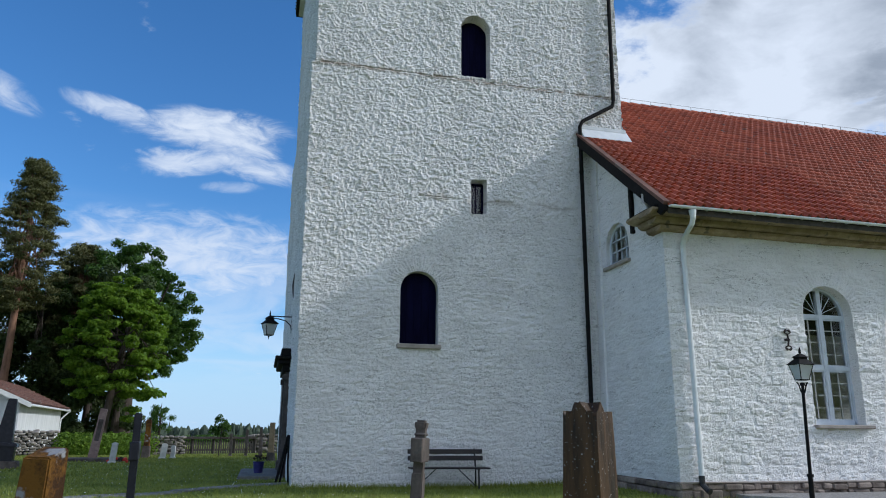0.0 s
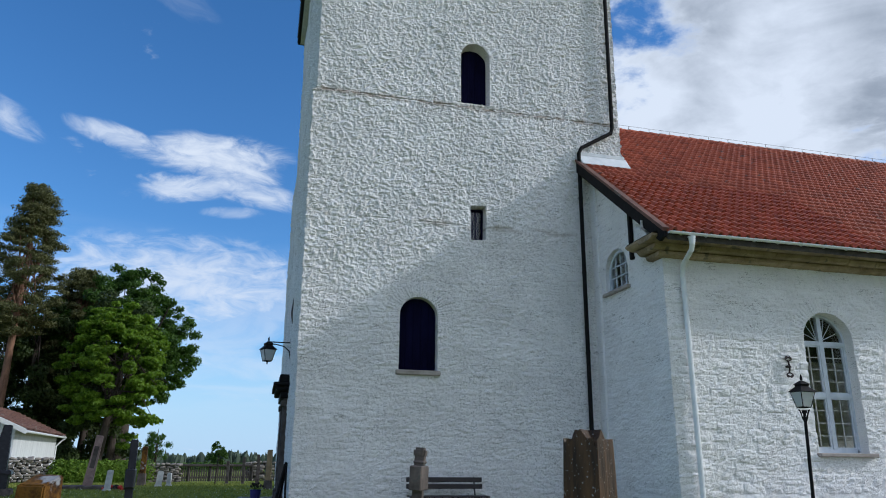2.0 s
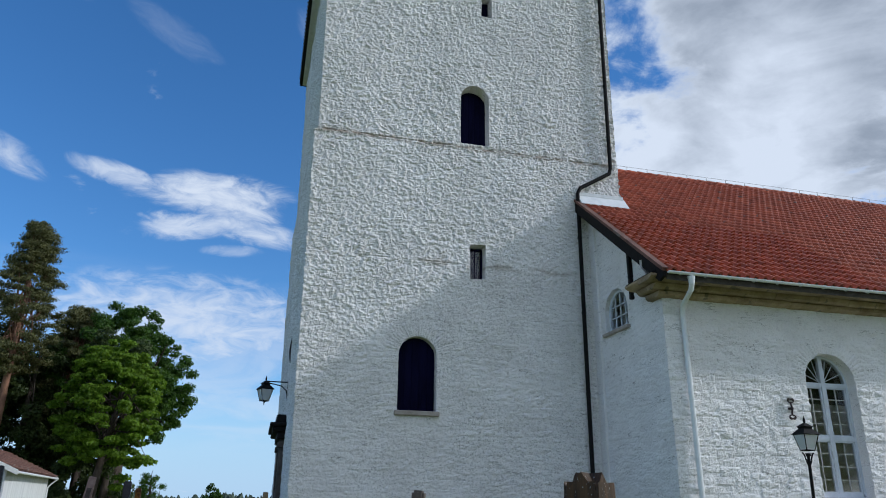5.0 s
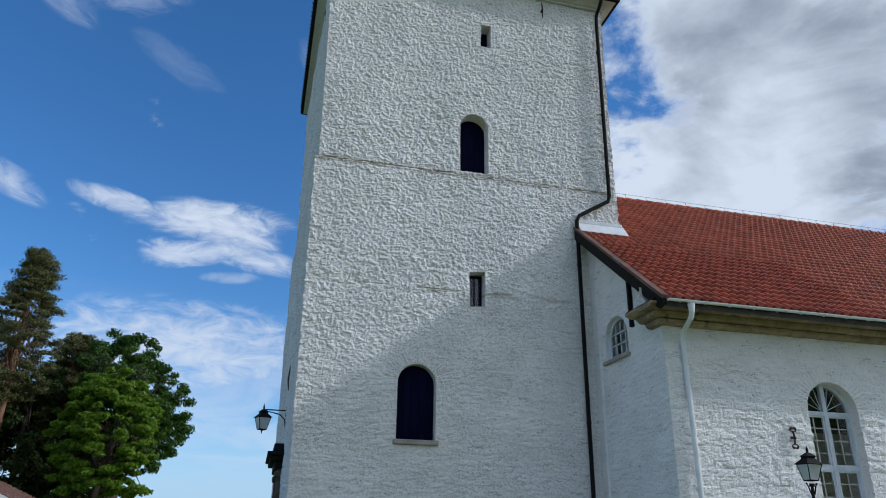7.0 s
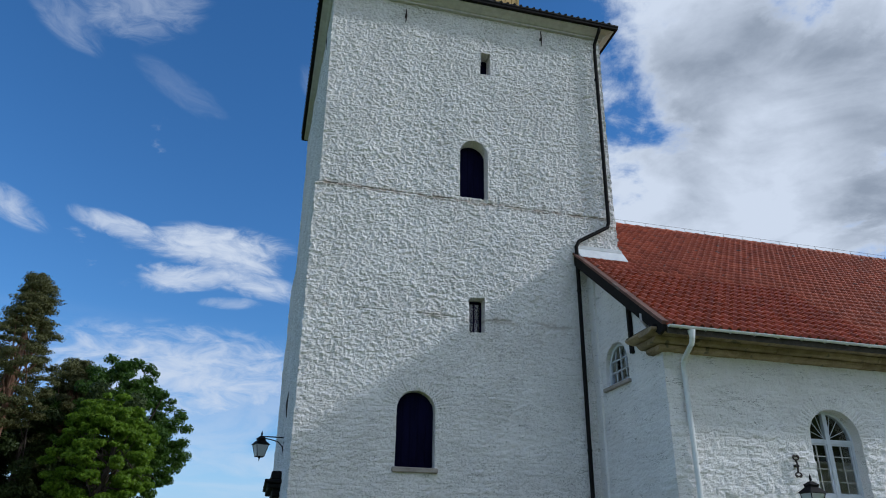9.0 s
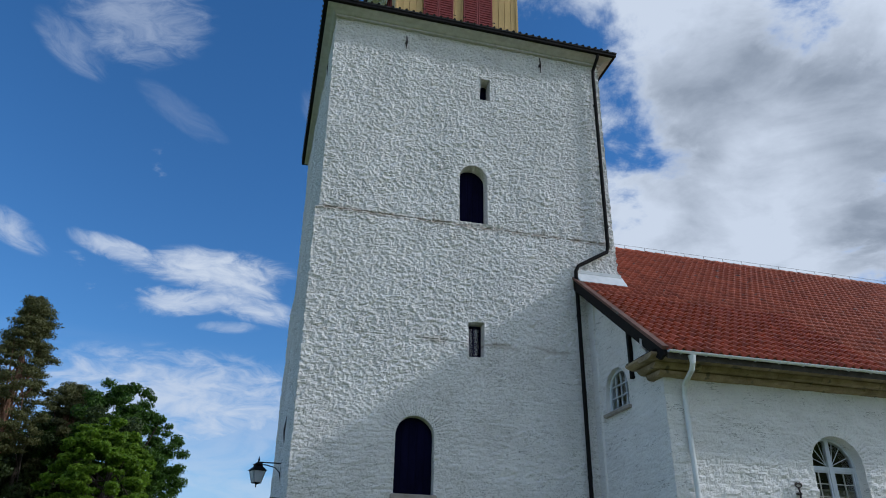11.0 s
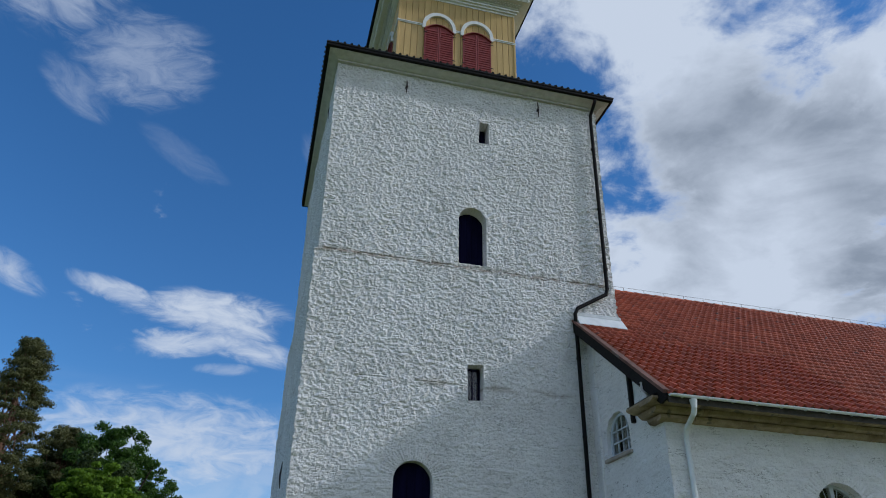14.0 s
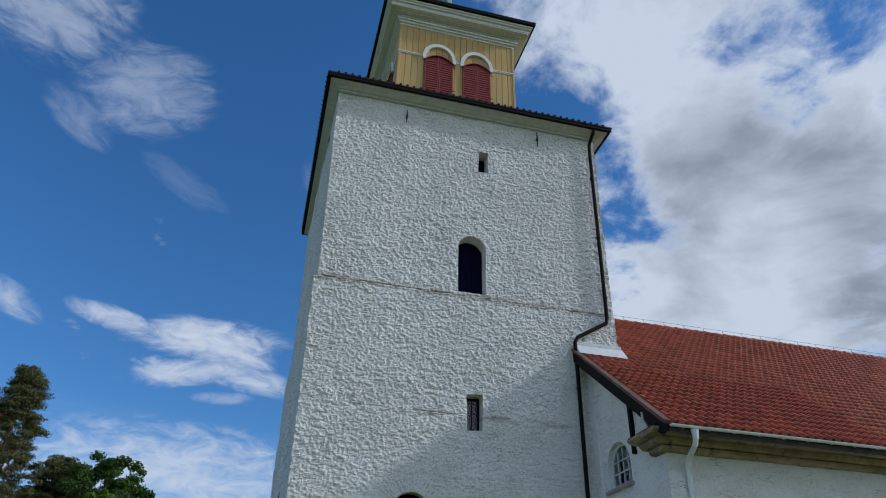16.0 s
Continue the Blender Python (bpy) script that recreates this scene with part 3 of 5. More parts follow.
def tower_skew(x, z):
    """The west side leans and steps back at the ledge."""
    west = min(max((TU1 - x) / (TU1 - TU0), 0.0), 1.0)
    return west ** 3 * ((0.09 * (1 - z / 9.0) - 0.02) if z < LEDGE else (0.04 - 0.10 * (z - LEDGE) / 7.0))


tower = thing("church_tower", "square whitewashed stone church tower with a yellow timber belfry", "church tower", CHURCH)
# openings of the south face, (along, up) from the south-west corner
W_LOW = arch(2.50, 3.50, 3.40, 4.78)
W_MID = [(4.39, 6.93), (4.39, 7.93), (4.84, 7.96), (4.82, 6.96)]
W_UP = arch(4.10, 4.97, 11.02, 12.55)
W_SLOT = [(4.75, 15.52), (4.78, 16.36), (5.10, 16.40), (5.10, 15.54)]
rows = [i * 0.029 for i in range(int(TTOP / 0.029) + 1)]
rough_wall("wall", [(TU0, TV0), (TU1, TV0), (TU1, TV1), (TU0 - 0.16, TV1)], [0.029, 0.3, 0.3, 0.08], rows, tower_relief, tower_inset,
           [(0, W_LOW, 0.34), (0, W_MID, 0.42), (0, W_UP, 0.55), (0, W_SLOT, 0.5)], "limewash", tower, True, "rough whitewashed rubble wall", tower_skew)


def shift(outline, du, dz=0.0, grow=0.0):
    return [(x + du, z + dz) for x, z in outline]


# dark hatches set back in the two arched openings
for name, o, back_to in (("window", W_LOW, 0.26), ("window", W_UP, 0.45)):
    w = part(name, slab_of([(x + TU0, z) for x, z in o], TV0 + back_to, TV0 + back_to + 0.05), "navy", tower, "closed dark navy wooden hatch in an arched opening")
    x0, x1, zb, zt = o[0][0] + TU0, o[-1][0] + TU0, o[0][1], o[1][1]
    for k in range(5):
        x = x0 + (x1 - x0) * (k + 0.5) / 5
        h = zt + math.sqrt(max(0, ((x1 - x0) / 2) ** 2 - (x - (x0 + x1) / 2) ** 2)) - 0.06
        part("board", boxed((x - 0.085, TV0 + back_to - 0.018, zb), (x + 0.085, TV0 + back_to - 0.002, h), 0.006), "navy", w)
sill = part("sill", boxed((3.10, TV0 - 0.09, 3.28), (4.24, TV0 + 0.25, 3.40), 0.02), "sill", tower, "worn grey stone sill")
# small rectangular window with a glazed casement; a navy sheet behind it paints the dark inside
small = part("window", slab_of(shift(W_MID, TU0), TV0 + 0.40, TV0 + 0.44), "navy", tower, "small dark window in a deep reveal")
for lo, hi in (((5.06, 6.95), (5.11, 7.92)), ((5.44, 6.95), (5.49, 7.92)), ((5.11, 6.95), (5.44, 7.0)), ((5.11, 7.87), (5.44, 7.92)), ((5.26, 7.0), (5.29, 7.87))):
    part("bar", boxed((lo[0], TV0 + 0.33, lo[1]), (hi[0], TV0 + 0.37, hi[1]), 0.006), "navy", small)
part("pane", boxed((5.11, TV0 + 0.35, 7.0), (5.44, TV0 + 0.356, 7.87)), "glass", small)
# navy sheet painted for the darkness inside the open slot
part("window", slab_of(shift(W_SLOT, TU0), TV0 + 0.48, TV0 + 0.52), "navy", tower, "narrow open slot near the eaves, its unlit inside a navy sheet")

# wall irons
for u, z0, z1 in ((2.92, 16.98, 17.52), (7.52, 17.05, 17.68)):
    bm = tube(bmesh.new(), [(u, TV0 - 0.03, z0), (u + 0.015, TV0 - 0.05, (z0 + z1) / 2), (u, TV0 - 0.03, z1)], [0.012, 0.028, 0.016], 6)
    box(bm, (u - 0.03, TV0 - 0.06, (z0 + z1) / 2 - 0.04), (u + 0.03, TV0 + 0.05, (z0 + z1) / 2 + 0.04), 0.008)
    part("wall_iron", bm, "rust", tower)
for v, z in ((24.0, 16.0), (20.6, 5.0), (19.2, 17.0)):
    part("wall_iron", tube(bmesh.new(), [(TU0 - 0.04, v, z), (TU0 - 0.07, v, z + 0.35), (TU0 - 0.04, v, z + 0.75)], [0.012, 0.03, 0.012], 6), "rust", tower)


def ring_profile(name, outer, z0, z1, inner, mat, parent, label="", centre=(5.18, 21.7)):
    """A square ring: half widths outer and inner, from z0 to z1."""
    bm = bmesh.new()
    cx, cy = centre
    for a, b in (((-outer, -outer), (outer, -inner)), ((-outer, inner), (outer, outer)), ((-outer, -inner), (-inner, inner)), ((inner, -inner), (outer, inner))):
        box(bm, (cx + a[0], cy + a[1], z0), (cx + b[0], cy + b[1], z1))
    return part(name, bm, mat, parent, label)


# moulded timber cornice and the low dark roof
HALF = 4.52
ring_profile("cornice", HALF + 0.05, 17.78, 17.84, HALF - 0.25, "grey_wood", tower, "grey-white moulded timber cornice")
bm = bmesh.new()
cove = [[bm.verts.new((5.18 + sx * (HALF + g), 21.7 + sy * (HALF + g), z)) for sx, sy in ((-1, -1), (1, -1), (1, 1), (-1, 1))]
        for g, z in ((0.02, 17.84), (0.10, 17.86), (0.17, 17.91), (0.32, 17.955), (0.36, 17.96), (0.36, 18.0), (0.0, 18.0))]
for a, b in zip(cove, cove[1:]):
    for k in range(4):
        bm.faces.new((a[k], a[(k + 1) % 4], b[(k + 1) % 4], b[k]))
part("cove", bm, "grey_wood", tower)
ring_profile("fascia", HALF + 0.47, 17.985, 18.085, HALF - 0.25, "black_paint", tower, "black eaves board")
bm = bmesh.new()
lo_r, hi_r, zl, zh = HALF + 0.49, 2.2, 18.09, 20.0
ring = [[bm.verts.new((5.18 + sx * r, 21.7 + sy * r, z)) for sx, sy in ((-1, -1), (1, -1), (1, 1), (-1, 1))] for r, z in ((lo_r, zl), (lo_r, zl + 0.05), (hi_r, zh))]
for a, b in zip(ring, ring[1:]):
    for k in range(4):
        bm.faces.new((a[k], a[(k + 1) % 4], b[(k + 1) % 4], b[k]))
bm.faces.new(ring[0][::-1]), bm.faces.new(ring[-1])
roof_low = part("roof", bm, "dark_tile", tower, "low black tiled tower roof")
bm = bmesh.new()
for k in range(1, 43):
    c = -lo_r + (k + 0.5) * 2 * lo_r / 44
    reach = max(0.15, min(1.0, (lo_r - abs(c)) / 2.8))
    for side in range(2):
        p, q = Vector((c, -lo_r - 0.02, zl + 0.045)), Vector((c, -lo_r + 2.8 * reach, zl + 0.045 + 1.75 * reach))
        if side:
            p, q = Vector((-lo_r - 0.02, c, p.z)), Vector((-lo_r + 2.8 * reach, c, q.z))
        tube(bm, [p + Vector((5.18, 21.7, 0)), q + Vector((5.18, 21.7, 0))], 0.045, 6)
tagged(part("roof_rolls", bm, "dark_tile", roof_low), kind="stuff")

# belfry: yellow boarding, red louvred shutters under white arches
BU0, BU1, BV0, BV1 = 2.82, 7.58, 19.32, 24.08
belfry = part("belfry", boxed((BU0 + 0.03, BV0 + 0.03, 19.4), (BU1 - 0.03, BV1 - 0.03, 24.6)), "yellow", tower, "yellow painted timber belfry with white trim")
n_b = 19
wide = (BU1 - BU0) / n_b
board_s = None
for k in range(n_b):
    for face in range(2):
        bm = boxed((-wide / 2 + 0.008, -0.02, 19.4), (wide / 2 - 0.008, 0.028, 24.15), 0.006) if board_s is None else None
        if bm:
            first = part("board", bm, "yellow", belfry)
            board_s = first.data
        else:
            first = link_mesh("board", board_s, None, belfry)
        c = wide * (k + 0.5)
        first.matrix_basis = pose(BU0 + c, BV0, 0) if face == 0 else pose(BU0, BV0 + c, 0, 0, 0, -90)
for u, v in ((BU0, BV0), (BU1, BV0), (BU0, BV1)):
    part("corner_board", boxed((u - 0.045, v - 0.045, 19.4), (u + 0.045, v + 0.045, 24.1), 0.01), "yellow", belfry)


def shutter_pair(parent, m):
    """Double red louvred shutters, 1.16 m wide, with a white arch over them; x along, -y outwards, z up from the springing."""
    w, rise, foot = 0.58, 0.34, -2.6
    top = lambda x: 0.12 - 0.31 * (x / w) ** 2
    sh = part("shutter", boxed((-w, -0.05, foot), (w, -0.024, -0.21)), "red", parent, "dark red louvred double shutter")
    sh.matrix_basis = m
    crown = [(-w, -0.22)] + [(x * w / 8, top(x * w / 8)) for x in range(-8, 9)] + [(w, -0.22)]
    part("head", slab_of(crown, -0.052, -0.026), "red", sh)
    for side in (-1, 1):
        a, b = sorted((side * 0.012, side * (w - 0.004)))
        leaf = bmesh.new()
        box(leaf, (a, -0.085, foot), (a + 0.05, -0.05, top(a) - 0.02), 0.005)
        box(leaf, (b - 0.05, -0.085, foot), (b, -0.05, top(b) - 0.02), 0.005)
        leaf_ob = part("leaf", leaf, "red", sh)
        z = foot + 0.06
        while z < 0.10:
            hi = [x for x in (a + 0.05, b - 0.05) if top(x) > z + 0.03]
            if len(hi) == 2:
                part("slat", boxed((a + 0.05, -0.012, -0.055), (b - 0.05, 0.010, 0.055), 0.003, pose(0, -0.066, z, -13, 0, 0)), "red", sh)
            z += 0.118
    inner, outer = [], []
    for k in range(25):
        t = math.pi * k / 24
        inner.append((-0.55 * math.cos(t), 0.02 + 0.62 * math.sin(t)))
        outer.append((-0.68 * math.cos(t), 0.02 + 0.78 * math.sin(t)))
    inner, outer = [(-0.55, -0.14)] + inner + [(0.55, -0.14)], [(-0.68, -0.14)] + outer + [(0.68, -0.14)]
    part("arch_moulding", band(bmesh.new(), inner, outer, -0.12, -0.02), "white_wood", sh, "white painted arch moulding")
    part("drip_board", band(bmesh.new(), crown[1:-1], [(x * 1.04, z + 0.035) for x, z in crown[1:-1]], -0.13, -0.03), "red", sh)
    for s in (-1, 1):
        for z in (-0.35, -1.6):
            part("hinge", boxed((s * w - 0.03, -0.10, z), (s * w + 0.09, -0.088, z + 0.03)), "rust", sh)


for c in (4.43, 5.99):
    shutter_pair(belfry, pose(c, BV0, 22.50))
    shutter_pair(belfry, pose(BU0, BV0 + (c - BU0), 22.50, 0, 0, -90))
for a, b in ((BU0 - 0.07, 3.75), (5.11, 5.31), (6.67, BU1 + 0.07)):
    bm = boxed((a, BV0 - 0.07, 22.55), (b, BV0 - 0.02, 22.61), 0.012)
    box(bm, (a, BV0 - 0.05, 22.50), (b, BV0 - 0.02, 22.545), 0.008)
    part("string_course", bm, "white_wood", belfry)
    c0, c1 = BV0 + a - BU0, BV0 + b - BU0
    bm = boxed((BU0 - 0.07, c0, 22.54), (BU0 - 0.02, c1, 22.64), 0.012)
    part("string_course", bm, "white_wood", belfry)
HB = (BU1 - BU0) / 2
BC = ((BU0 + BU1) / 2, (BV0 + BV1) / 2)
for grow, z0, z1, mat in ((0.05, 24.08, 24.17, "white_wood"), (0.13, 24.17, 24.26, "white_wood"), (0.20, 24.26, 24.33, "white_wood"), (0.10, 24.33, 24.46, "white_wood"),
                          (0.24, 24.50, 24.56, "white_wood"), (0.56, 24.62, 24.74, "white_wood"), (0.64, 24.74, 24.82, "white_wood"), (0.70, 24.82, 24.90, "white_wood"),
                          (0.80, 24.92, 25.03, "black_paint")):
    ring_profile("cornice", HB + grow, z0, z1, HB - 0.3, mat, belfry, "", BC)
ring_profile("soffit", HB + 0.54, 24.56, 24.62, HB - 0.3, "white_wood", belfry, "", BC)
ring_profile("bed_moulding", HB + 0.16, 24.46, 24.50, HB - 0.3, "white_wood", belfry, "", BC)
bm = bmesh.new()
k = -HB - 0.30
while k < HB + 0.30:
    box(bm, (BC[0] + k, BC[1] - HB - 0.34, 24.50), (BC[0] + k + 0.06, BC[1] - HB - 0.22, 24.57))
    box(bm, (BC[0] - HB - 0.34, BC[1] + k, 24.50), (BC[0] - HB - 0.22, BC[1] + k + 0.06, 24.57))
    k += 0.115
tagged(part("dentils", bm, "white_wood", belfry), kind="stuff")
bm = bmesh.new()
for r, z in ((HB + 0.82, 25.035), (HB + 0.82, 25.06), (1.0, 26.6)):
    ring_v = [bm.verts.new((BC[0] + sx * r, BC[1] + sy * r, z)) for sx, sy in ((-1, -1), (1, -1), (1, 1), (-1, 1))]
    if z > 25.04:
        for q in range(4):
            bm.faces.new((last[q], last[(q + 1) % 4], ring_v[(q + 1) % 4], ring_v[q]))
    last = ring_v
bm.faces.new(last)
part("belfry_roof", bm, "dark_tile", belfry)
bm = tube(bmesh.new(), [(*BC, 26.4), (*BC, 27.6), (*BC, 28.4), (*BC, 29.3), (*BC, 31.2)], [1.1, 0.62, 0.36, 0.32, 0.03], 8)
part("spire", bm, "copper", belfry, "green copper spire foot")


# black downpipe of the tower
path = [(9.52, TV0 - 0.42, 18.05), (9.50, TV0 - 0.40, 17.86), (9.44, TV0 - 0.12, 17.50), (9.43, TV0 - 0.10, 17.2), (9.39, TV0 - 0.09, 10.75), (9.34, TV0 - 0.09, 10.58), (8.36, TV0 - 0.11, 9.98), (8.27, TV0 - 0.11, 9.80),
        (8.27, TV0 - 0.10, 5.0), (8.27, TV0 - 0.10, 0.2)]
down = part("downpipe", tube(bmesh.new(), path, 0.058, 10), "black_paint", tower, "black metal downpipe with an offset")
for z in (16.0, 13.6, 11.4):
    part("clip", tube(bmesh.new(), [(9.405, TV0 - 0.092, z), (9.405, TV0 - 0.092, z + 0.05)], 0.068, 10), "black_paint", down)
for z in (8.4, 6.2, 4.0, 1.8):
    part("clip", tube(bmesh.new(), [(8.27, TV0 - 0.10, z), (8.27, TV0 - 0.10, z + 0.05)], 0.068, 10), "black_paint", down)

# west portal with a dark moulded hood
portal = thing("portal", "dark brown moulded timber portal with a projecting hood", "doorway", CHURCH)
for v0, v1 in ((20.35, 20.75), (22.65, 23.05)):
    bm = boxed((TU0 - 0.14, v0, 0.0), (TU0 + 0.05, v1, 2.85), 0.02)
    box(bm, (TU0 - 0.19, v0 - 0.04, 0.0), (TU0 + 0.05, v1 + 0.04, 0.35), 0.02)
    box(bm, (TU0 - 0.20, v0 - 0.05, 2.62), (TU0 + 0.05, v1 + 0.05, 2.78), 0.02)
    part("pilaster", bm, "old_wood", portal)
part("door", boxed((TU0 - 0.06, 20.75, 0.1), (TU0 + 0.04, 22.65, 2.7), 0.02), "old_wood", portal, "dark wooden door")
bm = boxed((TU0 - 0.22, 20.25, 2.85), (TU0 + 0.05, 23.15, 3.05), 0.02)
box(bm, (TU0 - 0.36, 20.1, 3.05), (TU0 + 0.05, 23.3, 3.18), 0.03)
box(bm, (TU0 - 0.44, 20.0, 3.18), (TU0 + 0.05, 23.4, 3.27), 0.02)
box(bm, (TU0 - 0.28, 20.2, 3.27), (TU0 + 0.05, 23.2, 3.50), 0.03)
part("hood", bm, "black_paint", portal)


def lantern(parent, m, mat="black_paint", s=1.0):
    """A four-sided glazed lantern, standing on its base ring at z = 0."""
    top, low, h = 0.21 * s, 0.12 * s, 0.40 * s
    body = thing("lantern", "", "")
    body.parent, body.matrix_basis = parent, m
    for sx, sy in ((-1, -1), (1, -1), (1, 1), (-1, 1)):
        part("bar", tube(bmesh.new(), [(sx * low, sy * low, 0), (sx * top, sy * top, h)], 0.013 * s, 6), mat, body)
    for r, z in ((low, 0.0), (top, h)):
        bm = bmesh.new()
        for a, b in (((-r, -r), (r, -r)), ((r, -r), (r, r)), ((r, r), (-r, r)), ((-r, r), (-r, -r))):
            tube(bm, [(*a, z), (*b, z)], 0.014 * s, 6)
        part("rim", bm, mat, body)
    for k in range(4):
        turn = Matrix.Rotation(k * math.pi / 2, 4, "Z")
        bm = bmesh.new()
        bm.faces.new([bm.verts.new(turn @ Vector(p)) for p in ((-low, -low, 0), (low, -low, 0), (top, -top, h), (-top, -top, h))])
        bmesh.ops.solidify(bm, geom=bm.faces[:], thickness=0.004)
        part("pane", bm, "milk", body)
    bm = bmesh.new()
    for (r0, z0), (r1, z1) in (((top * 1.22, h), (top * 0.55, h + 0.15 * s)), ((top * 0.55, h + 0.15 * s), (top * 0.62, h + 0.20 * s)), ((top * 0.72, h + 0.20 * s), (0.03 * s, h + 0.30 * s))):
        a = [bm.verts.new((sx * r0, sy * r0, z0)) for sx, sy in ((-1, -1), (1, -1), (1, 1), (-1, 1))]
        b = [bm.verts.new((sx * r1, sy * r1, z1)) for sx, sy in ((-1, -1), (1, -1), (1, 1), (-1, 1))]
        bm.faces.new(a[::-1]), bm.faces.new(b)
        for q in range(4):
            bm.faces.new((a[q], a[(q + 1) % 4], b[(q + 1) % 4], b[q]))
    part("cap", bm, mat, body)
    part("finial", tube(bmesh.new(), [(0, 0, h + 0.28 * s), (0, 0, h + 0.34 * s), (0, 0, h + 0.39 * s), (0, 0, h + 0.48 * s)], [0.012 * s, 0.035 * s, 0.03 * s, 0.003], 8), mat, body)
    part("bulb", bmesh_ball(0.04 * s, (0, 0, 0.17 * s)), "milk", body)
    return body


def bmesh_ball(r, c, seg=10):
    bm = bmesh.new()
    bmesh.ops.create_uvsphere(bm, u_segments=seg, v_segments=seg - 3, radius=r, matrix=Matrix.Translation(c))
    return bm


wall_lamp = thing("wall_lamp", "black iron lantern on a scrolled wall bracket", "lamp", CHURCH @ pose(TU0, 21.0, 4.50))
lantern(wall_lamp, pose(-0.66, 0, -0.56, 0, 0, 20), s=0.82)
part("arm", tube(bmesh.new(), [(0.02, 0, 0), (-0.66, 0, 0.0), (-0.66, 0, -0.14)], 0.018, 8), "black_paint", wall_lamp)
part("brace", tube(bmesh.new(), [(-0.02, 0, -0.42), (-0.06, 0, -0.25), (-0.20, 0, -0.12), (-0.42, 0, -0.07), (-0.58, 0, -0.05)], 0.016, 8), "black_paint", wall_lamp)
part("wall_plate", tube(bmesh.new(), [(-0.025, 0, -0.48), (-0.025, 0, 0.10)], 0.022, 8), "black_paint", wall_lamp)
part("stem", tube(bmesh.new(), [(-0.66, 0, -0.68), (-0.66, 0, -0.56)], [0.006, 0.03], 8), "black_paint", wall_lamp)

# nave
nave = thing("church_nave", "long whitewashed church nave with a red pantile roof", "church", CHURCH)
roof_z = lambda v: EZ + (v - EV) * SLOPE
W_GAB = [(17.5 - v, z) for v, z in arch(15.42, 16.62, 5.55, 6.05, 14, 0.58)][::-1]
NW0, NW1, NWS, NWR = 12.24, 13.62, 1.52, 4.08
W_NAVE = [(x - GU, z) for x, z in arch(NW0, NW1, NWS, NWR)]
s_end = 17.5 - NV
rough_wall("wall", [(GU, 17.5), (GU, NV), (16.0, NV), (NE, NV), (NE, 29.5), (GU, 29.5)], [0.05, 0.034, 0.3, 1.0, 1.0], [0.28 + i * 0.036 for i in range(253)], nave_relief, lambda z, seg: 0.0,
           [(0, W_GAB, 0.36), (0, [(-0.3, roof_z(17.8) - 0.22), (s_end + 0.5, roof_z(NV - 0.5) - 0.22), (s_end + 0.5, 12), (-0.3, 12)], 0.05),
            (1, W_NAVE, 0.42)] + [(k, [(-0.5, 6.0), (40, 6.0), (40, 12), (-0.5, 12)], 0.05) for k in (1, 2, 3, 4)], "limewash_brick", nave, False, "whitewashed brick and stone wall")
# pale wall pilaster strip beside the tower
part("strip", boxed((GU - 0.05, 16.90, 0.3), (GU + 0.05, 17.25, 8.9), 0.01), "limewash_brick", nave)

# roof deck and tiles
deck = [(EV + 0.03, EZ - 0.10), (NVC, roof_z(NVC) - 0.10), (2 * NVC - EV, EZ - 0.10), (2 * NVC - EV, EZ - 0.22), (NVC, roof_z(NVC) - 0.24), (EV + 0.03, EZ - 0.22)]
roof = part("roof", prism(bmesh.new(), [(8.32, v, z) for v, z in deck], (NE - 8.1, 0, 0)), "old_wood", nave, "steep roof of orange-red clay pantiles")
TILT = math.atan(SLOPE)
TW, TL = 0.232, 0.345


def tile_points():
    xs = [-0.128, -0.085, -0.04, 0.0, 0.04, 0.085, 0.128]
    hs = [0.014, -0.024, -0.022, 0.016, 0.064, 0.068, 0.020]
    v = []
    for y, lift in ((-0.03, 0.058), (TL + 0.03, 0.002)):
        v += [(x, y, h + lift) for x, h in zip(xs, hs)]
    v += [(x, -0.03, h + 0.018) for x, h in zip(xs, hs)]
    f = [(i, i + 1, i + 8, i + 7) for i in range(6)] + [(i + 14, i + 15, i + 1, i) for i in range(6)]
    return np.array(v), np.array(f)


tv, tf = tile_points()
tile_mesh = bpy.data.meshes.new("roof_tile")
tile_mesh.from_pydata(tv.tolist(), [], tf.tolist())
tile_mesh.materials.append(M["tile"])
tile_rng = random.Random(5)
far_v, far_f, n_tiles = [], [], 0
tile_places = []
for j in range(33):
    for i in range(137):
        u, d = 8.40 + i * TW, 0.03 + j * TL
        v = EV + d * math.cos(TILT)
        if v > TV0 - 0.28 and u < TU1 + 0.12:
            continue
        m = pose(u, v, EZ + d * math.sin(TILT) - 0.055, math.degrees(TILT) + tile_rng.uniform(-0.8, 0.8), tile_rng.uniform(-0.8, 0.8), tile_rng.uniform(-0.5, 0.5)) @ Matrix.Translation((0, 0, tile_rng.uniform(0, 0.006)))
        if j < 12 and i < 25:
            tile_places.append(m)
        else:
            mm = np.array(m)
            far_v.append(tv @ mm[:3, :3].T + mm[:3, 3])
            far_f.append(tf + 21 * n_tiles)
            n_tiles += 1
tagged(from_numpy("roof_tiles", np.concatenate(far_v), np.concatenate(far_f), "tile", roof, "", True), kind="stuff")
